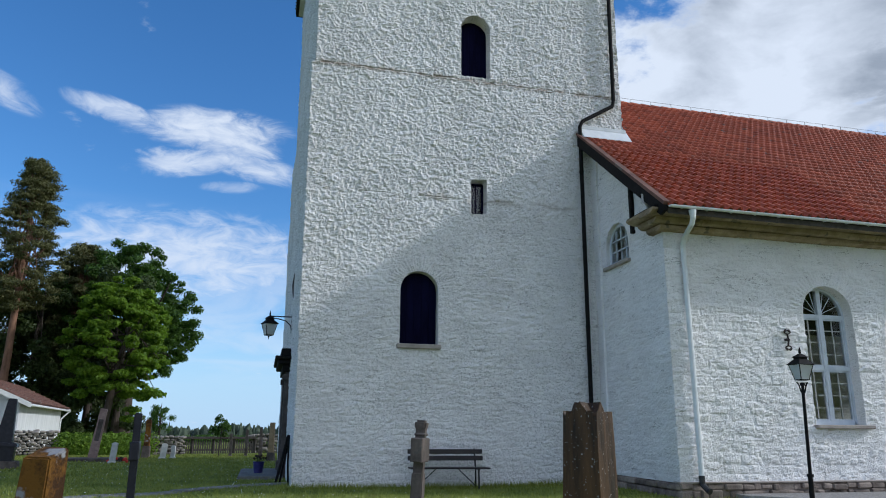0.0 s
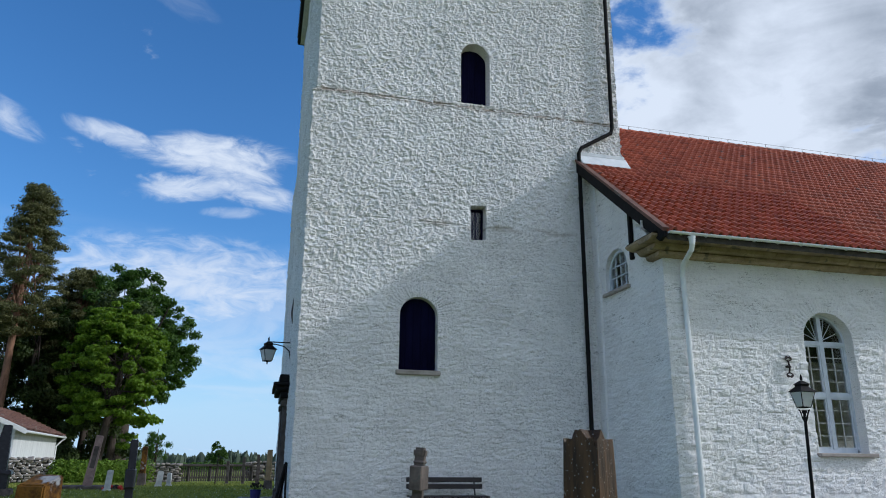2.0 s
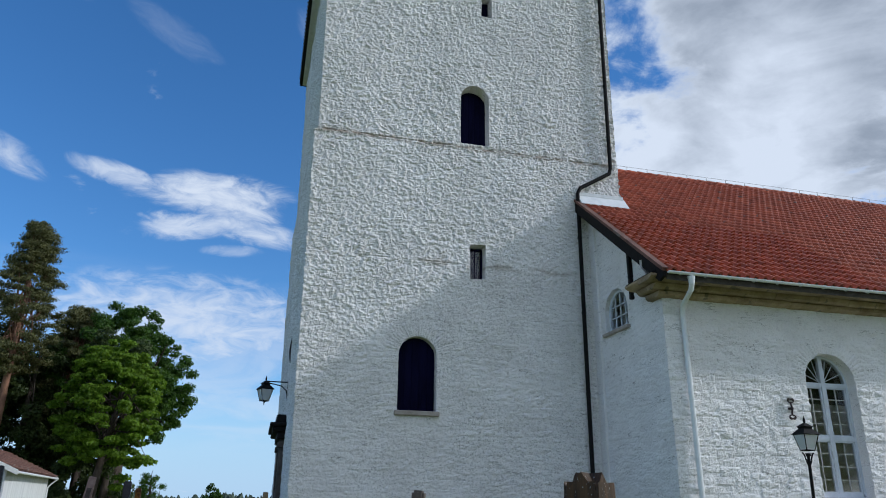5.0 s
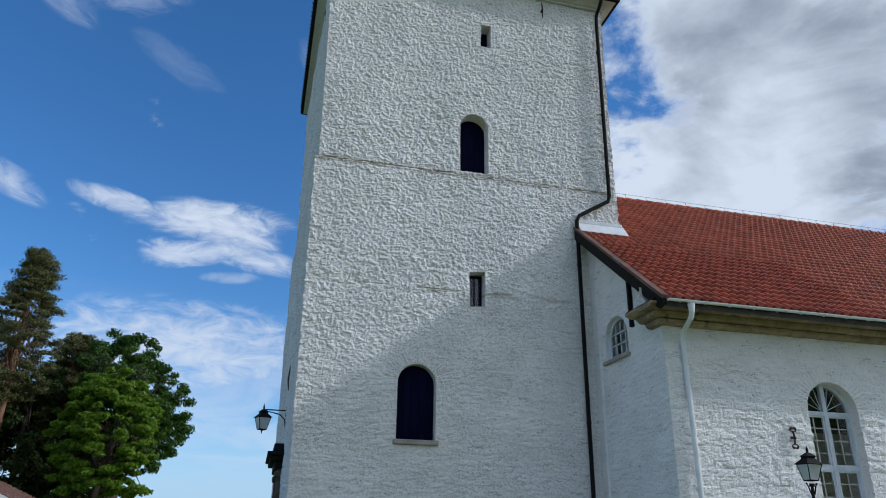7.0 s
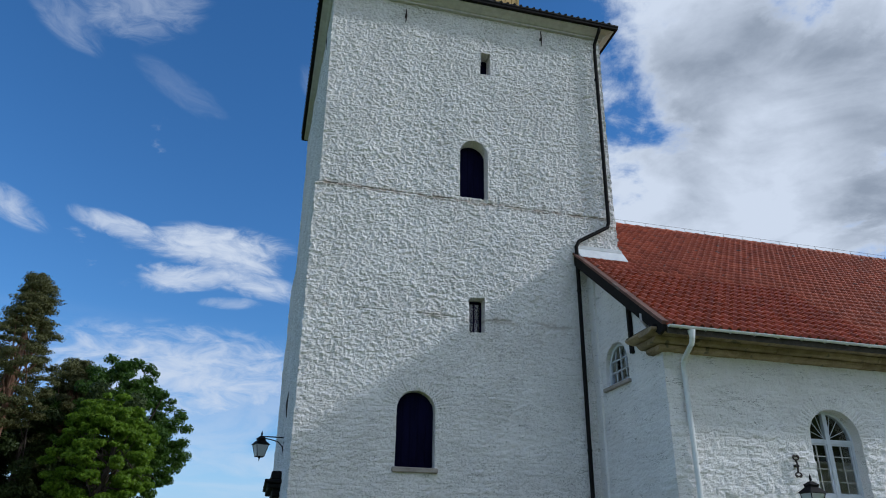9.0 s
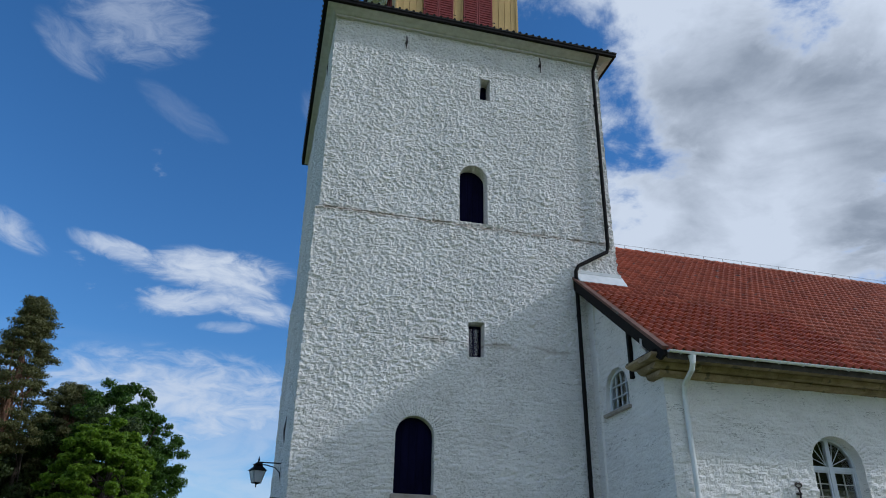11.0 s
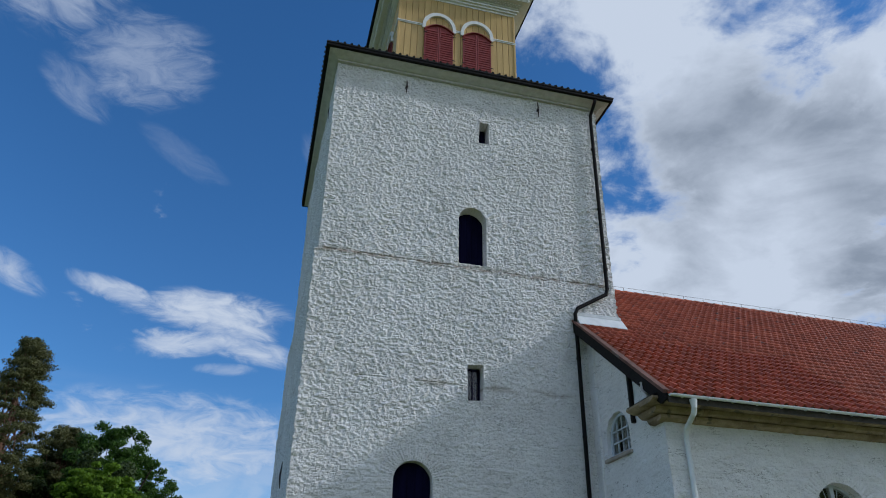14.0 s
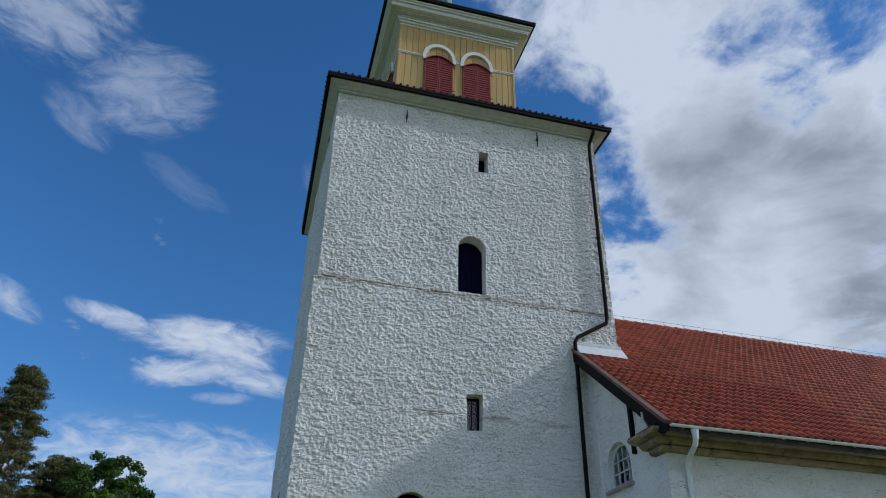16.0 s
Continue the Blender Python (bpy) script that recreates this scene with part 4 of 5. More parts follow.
# ridge tiles and the lightning wire above them
for k in range(70):
    u = TU1 + 0.3 + k * 0.43
    bm = bmesh.new()
    tube(bm, [(u, NVC, roof_z(NVC) - 0.03), (u + 0.44, NVC, roof_z(NVC) - 0.045)], [0.13, 0.112], 8, False)
    part("ridge_tile", bm, "tile", roof)
    if k % 2 == 0:
        part("wire_stand", tube(bmesh.new(), [(u, NVC, roof_z(NVC) + 0.05), (u, NVC, roof_z(NVC) + 0.22)], 0.009, 5), "slab", roof)
part("lightning_wire", tube(bmesh.new(), [(9.9, NVC, roof_z(NVC) + 0.23), (40, NVC, roof_z(NVC) + 0.23)], 0.006, 5), "slab", roof)

# verge: black board, brown capping
vd = Vector((0, 1, SLOPE)).normalized()
p0, p1 = Vector((8.22, EV + 0.02, EZ - 0.03)), Vector((8.22, TV0 - 0.0, roof_z(TV0) - 0.03))
part("verge_board", prism(bmesh.new(), [p0, p1, p1 - Vector((0, 0, 0.34)), p0 - Vector((0, -0.20, 0.18)), p0 - Vector((0, 0, 0.12))], (0.07, 0, 0)), "black_paint", nave, "black painted verge board")
part("verge_cap", prism(bmesh.new(), [p0 + Vector((-0.03, 0, 0.0)), p1 + Vector((-0.03, 0, 0.0)), p1 + Vector((-0.03, 0, 0.075)), p0 + Vector((-0.03, -0.03, 0.075))], (0.16, 0, 0)), "old_tile", nave)
part("verge_soffit", prism(bmesh.new(), [p0 + vd * 1.6 + Vector((0.07, 0, -0.24)), p1 + Vector((0.07, 0, -0.24)), p1 + Vector((0.07, 0, -0.27)), p0 + vd * 1.6 + Vector((0.07, 0, -0.27))], (0.36, 0, 0)), "white_wood", nave)
part("gable_post", boxed((GU - 0.09, 15.03, 6.10), (GU + 0.02, 15.13, 7.80), 0.01), "black_paint", nave)
# flashing on the tower foot
bm = prism(bmesh.new(), [(8.30, TV0 - 0.02, roof_z(TV0) + 0.20), (8.30, TV0 - 0.30, roof_z(TV0 - 0.30) + 0.07), (8.30, TV0 - 0.30, roof_z(TV0 - 0.30) + 0.05), (8.30, TV0 - 0.02, roof_z(TV0) - 0.05)], (TU1 - 8.30 + 0.10, 0, 0))
part("flashing", bm, "white_metal", nave, "white sheet-metal flashing")
part("flashing", boxed((8.30, TV0 - 0.05, roof_z(TV0) + 0.17), (TU1 + 0.06, TV0 - 0.005, roof_z(TV0) + 0.28), 0.01), "white_metal", nave)

# sandstone cornice in blocks: two courses under a sloping top
cor_rng = random.Random(3)
PROF = ([(0.02, 5.80), (-0.12, 5.81), (-0.17, 5.85), (-0.18, 5.92), (0.02, 5.92)], [(0.02, 5.94), (-0.25, 5.94), (-0.31, 5.98), (-0.36, 6.05), (0.02, 6.05)], [(0.02, 6.07), (-0.42, 6.07), (-0.52, 6.10), (-0.58, 6.14), (-0.58, 6.19), (0.02, 6.19)])
for c, prof in enumerate(PROF):
    u = GU + prof[-2][0] * (1 if c else 1)
    while u < 24:
        w = cor_rng.uniform(0.75, 1.25)
        dz, dy = cor_rng.uniform(-0.008, 0.008), cor_rng.uniform(-0.015, 0.015)
        part("cornice_stone", prism(bmesh.new(), [(u + 0.006, NV + y + dy, z + dz) for y, z in prof], (w - 0.012, 0, 0)), "sandstone", nave)
        u += w
    v, end = NV + 0.02, (14.22, 14.32, 14.42)[c]
    while v < end:
        w = min(cor_rng.uniform(0.55, 0.8), end - v + 0.01)
        part("cornice_stone", prism(bmesh.new(), [(GU + y, v + 0.004, z) for y, z in prof], (0, w - 0.008, 0)), "sandstone", nave)
        v += w
bm = prism(bmesh.new(), [(GU - 0.53, 13.25, 6.205), (GU + 0.05, 13.25, 6.205), (GU + 0.05, 13.25, 6.40), (GU - 0.53, 13.25, 6.235)], (0, 1.22, 0))
part("cornice_cap", bm, "black_paint", nave)
part("cornice_stone", boxed((24, NV - 0.5, 5.86), (NE, NV + 0.02, 6.2)), "sandstone", nave)

# gutter and white downpipe
bm = bmesh.new()
n = 10
rows_g = []
for u in (8.30, NE):
    rows_g.append([bm.verts.new((u, EV - 0.06 + r * math.cos(t), EZ - 0.055 + r * math.sin(t))) for r, order in ((0.052, 1), (0.046, -1)) for t in [math.pi + math.pi * (k if order > 0 else n - k) / n for k in range(n + 1)]])
for k in range(len(rows_g[0])):
    q = (k + 1) % len(rows_g[0])
    bm.faces.new((rows_g[0][k], rows_g[0][q], rows_g[1][q], rows_g[1][k]))
bm.faces.new(rows_g[0][:n + 1])
gutter = part("gutter", bm, "white_metal", nave, "white half-round metal gutter")
for k in range(18):
    u = 8.6 + k * 0.62
    part("gutter_clip", tube(bmesh.new(), [(u, EV - 0.06 + 0.066 * math.cos(t), EZ - 0.055 + 0.066 * math.sin(t)) for t in [math.pi + math.pi * q / 6 for q in range(7)]], 0.009, 5), "white_metal", gutter)
drop = [(8.86, EV - 0.05, EZ - 0.13), (8.86, EV - 0.05, EZ - 0.30), (8.87, EV + 0.02, EZ - 0.42), (9.05, NV - 0.20, 5.62), (9.08, NV - 0.10, 5.42), (9.09, NV - 0.09, 5.2), (9.11, NV - 0.09, 0.42)]
dp = part("downpipe", tube(bmesh.new(), drop, [0.085, 0.06, 0.058, 0.058, 0.058, 0.058, 0.058], 12), "white_metal", nave, "white metal downpipe with a black shoe")
for z in (4.9, 3.5, 2.0, 0.7):
    part("clip", tube(bmesh.new(), [(9.10, NV - 0.09, z), (9.10, NV - 0.09, z + 0.04)], 0.066, 12), "white_metal", dp)
part("shoe", tube(bmesh.new(), [(9.11, NV - 0.09, 0.44), (9.11, NV - 0.10, 0.26), (9.15, NV - 0.20, 0.16), (9.17, NV - 0.27, 0.13)], [0.066, 0.064, 0.06, 0.07], 12), "bench_iron", dp)


def church_window(parent, m, w, sill_z, spring, cols, rows_up, rows_low):
    """A round-arched casement window: x along, y inwards from the wall face, z up."""
    r = w / 2
    frame_ob = thing("window", "", "")
    frame_ob.parent, frame_ob.matrix_basis = parent, m
    frame_ob["label"] = "round-arched window in a blue-grey painted frame"
    d0, d1, t = 0.26, 0.36, 0.095
    o = arch(-r, r, sill_z, spring, 20)
    i = [(x * (r - t) / r, max(z, sill_z + t) if z <= spring else spring + (z - spring) * (r - t) / r) for x, z in o]
    part("casing", band(bmesh.new(), i, o, d0, d1), "window_paint", frame_ob)
    part("bottom_rail", boxed((-r + t, d0 + 0.01, sill_z), (r - t, d1 - 0.01, sill_z + t)), "window_paint", frame_ob)
    part("mullion", boxed((-0.055, d0 - 0.01, sill_z + t), (0.055, d1 - 0.01, spring + r - t)), "window_paint", frame_ob)
    low_z, zm = sill_z + t, sill_z + t + (spring - sill_z - t) * 0.49
    for z in (zm, spring - 0.02):
        part("transom", boxed((-r + t, d0 - 0.003, z - 0.05), (r - t, d1 - 0.02, z + 0.05)), "window_paint", frame_ob)
    for s in (-1, 1):
        a, b = sorted((s * 0.055, s * (r - t)))
        for z0, z1, n_rows in ((low_z, zm - 0.05, rows_low), (zm + 0.05, spring - 0.07, rows_up)):
            part("pane", boxed((a, d0 + 0.05, z0), (b, d0 + 0.056, z1)), "glass", frame_ob)
            part("sash", band(bmesh.new(), [(a + 0.035, z0 + 0.035), (a + 0.035, z1 - 0.035), (b - 0.035, z1 - 0.035), (b - 0.035, z0 + 0.035), (a + 0.035, z0 + 0.0351)],
                              [(a, z0), (a, z1), (b, z1), (b, z0), (a, z0 + 0.0001)], d0 + 0.02, d0 + 0.075), "window_paint", frame_ob)
            for c in range(1, cols):
                x = a + (b - a) * c / cols
                part("glazing_bar", boxed((x - 0.009, d0 + 0.035, z0), (x + 0.009, d0 + 0.07, z1)), "grey_wood", frame_ob)
            for c in range(1, n_rows):
                z = z0 + (z1 - z0) * c / n_rows
                part("glazing_bar", boxed((a, d0 + 0.038, z - 0.009), (b, d0 + 0.067, z + 0.009)), "grey_wood", frame_ob)
        fan = [(s * 0.055, spring + 0.03)] + [(s * max(0.055, (r - t) * math.cos(q)), spring + 0.03 + (r - t - 0.03) * math.sin(q)) for q in [math.pi / 2 * k / 8 for k in range(9)]]
        part("pane", slab_of(fan, d0 + 0.05, d0 + 0.056), "glass", frame_ob)
        for q in (0.45, 0.9, 1.25):
            part("glazing_bar", tube(bmesh.new(), [(s * 0.07, d0 + 0.05, spring + 0.06), (s * (r - t) * math.cos(q), d0 + 0.05, spring + (r - t) * math.sin(q))], 0.010, 5), "window_paint", frame_ob)
    return frame_ob


win = church_window(nave, pose((NW0 + NW1) / 2, NV, 0), NW1 - NW0 + 0.06, NWS, NWR, 2, 4, 4)
part("sill", boxed((NW0 - 0.06, NV - 0.12, NWS - 0.085), (NW1 + 0.14, NV + 0.26, NWS - 0.002), 0.015), "sill", nave, "reddish stone window sill")
gwin = thing("window", "", "")
gwin.parent, gwin.matrix_basis = nave, pose(GU, 16.02, 0, 0, 0, -90)
gwin["label"] = "small arched gable window with white bars"
go = arch(-0.60, 0.60, 5.55, 6.05, 14, 0.58)
gi = [(x * 0.86, max(z, 5.64) if z <= 6.05 else 6.05 + (z - 6.05) * 0.86) for x, z in go]
part("casing", band(bmesh.new(), gi, go, 0.12, 0.20), "window_paint", gwin)
part("bottom_rail", boxed((-0.52, 0.125, 5.56), (0.52, 0.195, 5.65)), "window_paint", gwin)
part("pane", slab_of(gi, 0.16, 0.166), "glass", gwin)
for x in (-0.26, 0.0, 0.26):
    part("glazing_bar", boxed((x - 0.014, 0.135, 5.62), (x + 0.014, 0.18, 6.05 + 0.48 * math.sqrt(1 - (x / 0.52) ** 2))), "window_paint", gwin)
for z in (5.93, 6.22):
    part("glazing_bar", boxed((-0.50, 0.138, z - 0.014), (0.50, 0.178, z + 0.014)), "window_paint", gwin)
part("sill", boxed((GU - 0.08, 15.34, 5.46), (GU + 0.2, 16.70, 5.545), 0.012), "sill", nave)

# wrought wall anchor
bm = tube(bmesh.new(), [(11.67, NV - 0.05, 3.28), (11.69, NV - 0.06, 3.42), (11.67, NV - 0.05, 3.56)], 0.022, 6)
for s in (-1, 1):
    for z, k in ((3.56, 1), (3.28, -1)):
        tube(bm, [(11.68 + s * (0.01 + 0.07 * math.sin(q)) , NV - 0.05, z + k * 0.05 * (1 - math.cos(q)) * (1 if q < 3 else 0.8)) for q in [0.45 * t for t in range(11)]], 0.016, 6)
box(bm, (11.63, NV - 0.07, 3.40), (11.73, NV + 0.05, 3.45), 0.01)
part("wall_anchor", bm, "rust", nave, "black wrought-iron wall anchor")

# ---- ground ----
def ground_z(x, y):
    r = math.hypot(x, y)
    fall = max(0.0, (r - 80) / 220)
    near = 0.04 * noise.noise((x * 0.25, y * 0.25, 0)) + 0.02 * noise.noise((x * 0.9, y * 0.9, 4))
    return near - 13.0 * min(fall, 1.0) ** 0.8 - 0.01 - 0.02 * max(0.0, r - 300)


def axis(fine_lo, fine_hi, step, reach):
    out, v, s = [], fine_lo, step
    while v < fine_hi:
        out.append(v)
        v += step
    a, b, s = [], fine_lo, step
    while b > -reach:
        s *= 1.28
        b -= s
        a.append(b)
    while v < reach:
        out.append(v)
        s = step if len(out) < 2 else s
        v += max(step, (v - fine_hi) * 0.3 + step)
    return a[::-1] + out + [reach]


gx, gy = axis(-26, 16, 0.5, 2500), axis(-4, 48, 0.5, 2500)
gv = [(x, y, ground_z(x, y)) for y in gy for x in gx]
nx = len(gx)
gf = [(j * nx + i, j * nx + i + 1, (j + 1) * nx + i + 1, (j + 1) * nx + i) for j in range(len(gy) - 1) for i in range(nx - 1)]
tagged(from_numpy("ground", gv, gf, "grass", None, "", True), "mown churchyard lawn with daisies and worn patches", "lawn", kind="structure")


def church_xy(u, v):
    p = CHURCH @ Vector((u, v, 0))
    return p.x, p.y


# gravel strip along the nave
edge = [(9.9, 13.72), (9.9, 13.3), (11.2, 12.3), (13.5, 11.4), (20, 10.8), (36, 10.6), (36, 13.72)]
bm = prism(bmesh.new(), [(*church_xy(u, v), -0.1) for u, v in edge], (0, 0, 0.165))
tagged(part("path", bm, "gravel"), "grey gravel strip beside the church wall", "path", kind="structure")

# stepping slabs across the lawn
path_thing = thing("stone_path", "grey stone slabs laid in the grass", "path", kind="structure")
slab_rng = random.Random(8)
for k in range(15):
    t = k / 14
    x, y = -7.6 + 5.0 * t, 13.3 + 6.6 * t + 0.3 * math.sin(k)
    part("slab", boxed((-0.40, -0.2, -0.05), (0.34, 0.2, 0.03), 0.02, pose(x, y, ground_z(x, y), 0, 0, 52 + slab_rng.uniform(-8, 8))), "slab", path_thing)

# blades of grass where the lawn is seen
gr = np.random.RandomState(4)


def grass_patch(name, n, place, h0, h1, w):
    p = place(n)
    base = np.array([[x, y, ground_z(x, y) - 0.01] for x, y in p])
    ang = gr.uniform(0, 2 * np.pi, n)
    side = np.stack([np.cos(ang), np.sin(ang), np.zeros(n)], 1) * (w * gr.uniform(0.6, 1.3, n))[:, None]
    lean = np.stack([gr.normal(0, 0.35, n), gr.normal(0, 0.35, n), np.ones(n)], 1) * gr.uniform(h0, h1, n)[:, None]
    verts = np.empty((n, 3, 3))
    verts[:, 0], verts[:, 1], verts[:, 2] = base - side, base + side, base + lean
    ob = from_numpy(name, verts.reshape(-1, 3), np.arange(n * 3).reshape(-1, 3), "grass_blade")
    return tagged(ob, "short uneven lawn grass", "grass", kind="stuff")


def wedge(lo, hi, left, right):
    def f(n):
        d = np.sqrt(gr.uniform(lo ** 2, hi ** 2, n))
        a = np.radians(gr.uniform(left, right, n))
        return np.stack([np.sin(a) * d, np.cos(a) * d], 1)
    return f


def along_wall(n):
    u, v = gr.uniform(0.4, 8.3, n), TV0 - 0.05 - np.abs(gr.normal(0, 0.25, n))
    return np.array([church_xy(a, b) for a, b in zip(u, v)])


grass_patch("lawn_grass", 60000, wedge(12, 22, -34, 24), 0.03, 0.085, 0.010)
grass_patch("lawn_grass", 26000, wedge(22, 36, -34, -12), 0.03, 0.09, 0.018)
grass_patch("wall_grass", 2600, along_wall, 0.06, 0.19, 0.010)

# daisies
dn = 700
dp_ = wedge(13, 30, -33, 4)(dn)
dv = np.empty((dn, 4, 3))
for q, (ax, ay) in enumerate(((-1, -1), (1, -1), (1, 1), (-1, 1))):
    dv[:, q, 0], dv[:, q, 1] = dp_[:, 0] + ax * 0.006, dp_[:, 1] + ay * 0.006
    dv[:, q, 2] = [ground_z(x, y) + 0.06 + 0.005 * ay for x, y in dp_]
tagged(from_numpy("daisies", dv.reshape(-1, 3), np.arange(dn * 4).reshape(-1, 4), "white_wood"), "tiny white daisies scattered over the lawn", "flowers", kind="stuff")

# plinth stones under the nave
pl_rng = random.Random(11)
plinth = thing("plinth", "rough grey-brown fieldstone plinth under the nave", "plinth", CHURCH, kind="structure")
for c, (z0, z1) in enumerate(((-0.06, 0.13), (0.135, 0.27))):
    u = GU - 0.02
    while u < 17:
        w = pl_rng.uniform(0.14, 0.45)
        out = pl_rng.uniform(0.0, 0.09)
        part("stone", boxed((u + 0.008, NV - out, z0 + pl_rng.uniform(-0.02, 0.015)), (u + w - 0.008, NV + 0.25, z1 - pl_rng.uniform(-0.015, 0.03)), 0.026, Matrix.Translation((u, NV, z0)) @ pose(0, 0, 0, 0, pl_rng.uniform(-3, 3), pl_rng.uniform(-3, 3)) @ Matrix.Translation((-u, -NV, -z0))), "plinth", plinth)
        u += w
    v = NV + 0.02
    while v < 17.2:
        w = pl_rng.uniform(0.3, 0.7)
        out = pl_rng.uniform(0.01, 0.06)
        part("stone", boxed((GU - out, v + 0.008, z0), (GU + 0.25, v + w - 0.008, z1 - pl_rng.uniform(0, 0.02)), 0.022), "plinth", plinth)
        v += w
part("ledge", boxed((GU - 0.05, NV - 0.05, 0.275), (18, NV + 0.2, 0.31), 0.01), "sill", plinth)
part("backing", boxed((GU, NV + 0.01, -0.3), (NE, NV + 0.3, 0.29)), "plinth", plinth)

# ---- bench ----
bench = thing("bench", "dark brown slatted bench on an iron frame against the wall", "bench", CHURCH @ pose(4.30, TV0 - 0.52, 0.03, 0, 0, -1))
for z, y in ((0.79, 0.22), (0.64, 0.18)):
    part("back_slat", boxed((-0.92, y - 0.02, z - 0.055), (0.92, y + 0.02, z + 0.055), 0.01, Matrix.Identity(4)), "bench_wood", bench)
for k in range(4):
    part("seat_slat", boxed((-0.92, -0.30 + k * 0.115, 0.41), (0.98, -0.20 + k * 0.115, 0.445), 0.008), "bench_wood", bench)
for s in (-1, 1):
    x = s * 0.72
    part("leg", tube(bmesh.new(), [(x, -0.22, -0.05), (x, -0.20, 0.2), (x, -0.18, 0.41)], 0.022, 8), "bench_iron", bench)
    part("leg", tube(bmesh.new(), [(x + 0.05, 0.26, -0.05), (x + 0.02, 0.17, 0.41), (x, 0.23, 0.86)], 0.02, 8), "bench_iron", bench)
    part("seat_bar", tube(bmesh.new(), [(x, -0.26, 0.40), (x, 0.17, 0.40)], 0.018, 8), "bench_iron", bench)
    part("brace", tube(bmesh.new(), [(x * 0.95, 0.02, 0.03), (x * 0.38, 0.02, 0.40)], 0.012, 6), "bench_iron", bench)

# ---- lamp post ----
post_x, post_y = 6.30, 12.52
lamp_post = thing("lamp_post", "slender black iron lamp post with a frosted lantern", "street lamp", pose(post_x, post_y, 0.0, 0.0, 1.7, 0))
part("pole", tube(bmesh.new(), [(0, 0, -0.05), (0, 0, 0.62), (0, 0, 0.64), (0, 0, 2.2)], [0.045, 0.040, 0.030, 0.026], 12), "black_paint", lamp_post)
for z, r in ((0.62, 0.056), (2.16, 0.045), (2.04, 0.04)):
    part("collar", tube(bmesh.new(), [(0, 0, z), (0, 0, z + 0.05)], r, 12), "black_paint", lamp_post)
for k in range(4):
    a = k * math.pi / 2 + 0.3
    part("scroll", tube(bmesh.new(), [(math.cos(a) * r, math.sin(a) * r, z) for r, z in ((0.03, 2.03), (0.05, 2.07), (0.07, 2.14), (0.095, 2.20), (0.12, 2.21))], 0.011, 6), "black_paint", lamp_post)
lantern(lamp_post, pose(0, 0, 2.26, 0, 0, 12), s=0.66)

# ---- gravestones near the church ----
def tapered(w0, d0, w1, d1, z0, z1, bevel=0.02):
    bm = bmesh.new()
    a = [bm.verts.new((sx * w0, sy * d0, z0)) for sx, sy in ((-1, -1), (1, -1), (1, 1), (-1, 1))]
    b = [bm.verts.new((sx * w1, sy * d1, z1)) for sx, sy in ((-1, -1), (1, -1), (1, 1), (-1, 1))]
    bm.faces.new(a[::-1]), bm.faces.new(b)
    for q in range(4):
        bm.faces.new((a[q], a[(q + 1) % 4], b[(q + 1) % 4], b[q]))
    if bevel:
        bmesh.ops.bevel(bm, geom=bm.edges[:], offset=bevel, segments=2, affect="EDGES")
    return bm


def weather(bm, amount, scale, cuts=2):
    """Subdivides a stone and roughens it."""
    bmesh.ops.subdivide_edges(bm, edges=bm.edges[:], cuts=cuts, use_grid_fill=True)
    bm.normal_update()
    for v in bm.verts:
        v.co += v.normal * amount * noise.noise(v.co * scale)
    return bm


# pillar with gabled faces on each side
pillar = thing("gravestone", "tall brown lichened stone pillar with a gabled top", "gravestone", pose(1.315, 6.49, 0, 0, 0, 0) @ pose(0, 0, 0, 0, 0.3, -37.5))
hw0, hw1, zt = 0.200, 0.163, 1.535
for turn, grow, deep in ((0, 1.0, 1.0), (90, 0.985, 0.82)):
    bm = prism(bmesh.new(), [(-1, -deep, -0.1), (1, -deep, -0.1), (1, -deep, zt + 0.01), (0.80, -deep, zt - 0.065), (0.0, -deep, zt + 0.09), (-0.80, -deep, zt - 0.065), (-1, -deep, zt + 0.01)], (0, 2 * deep, 0))
    bmesh.ops.triangulate(bm, faces=bm.faces[:])
    bmesh.ops.subdivide_edges(bm, edges=bm.edges[:], cuts=5, use_grid_fill=True)
    for v in bm.verts:
        r = (hw0 + (hw1 - hw0) * (v.co.z + 0.1) / (zt + 0.1)) * grow
        q = Vector((v.co.x * r, v.co.y * r, v.co.z))
        v.co = q + Vector((noise.noise(q * 11), noise.noise(q * 11 + Vector((5, 0, 0))), noise.noise(q * 9))) * 0.006
    ob = part("shaft", bm, "lichen_stone", pillar)
    ob.matrix_basis = pose(0, 0, 0, 0, 0, turn)

# stone cross seen nearly edge-on
cross = thing("gravestone", "weathered grey stone cross with thick arms", "gravestone", pose(-0.235, 5.95, 0, 0, 0, 0) @ pose(0, 0, 0, 0, 2.8, 0) @ pose(0, 0, 0, 0, 0, 81))
for name, bm in (("shaft", tapered(0.09, 0.055, 0.07, 0.045, -0.1, 1.04, 0.010)), ("neck", tapered(0.055, 0.040, 0.050, 0.038, 1.02, 1.42, 0.008)), ("head", tapered(0.060, 0.047, 0.066, 0.050, 1.37, 1.45, 0.018)), ("collar", boxed((-0.064, -0.047, 1.325), (0.064, 0.047, 1.35), 0.008)),
                 ("arm", boxed((-0.17, -0.05, 1.12), (0.17, 0.05, 1.31), 0.008))):
    part(name, weather(bm, 0.006, 14, 1), "grey_stone", cross)

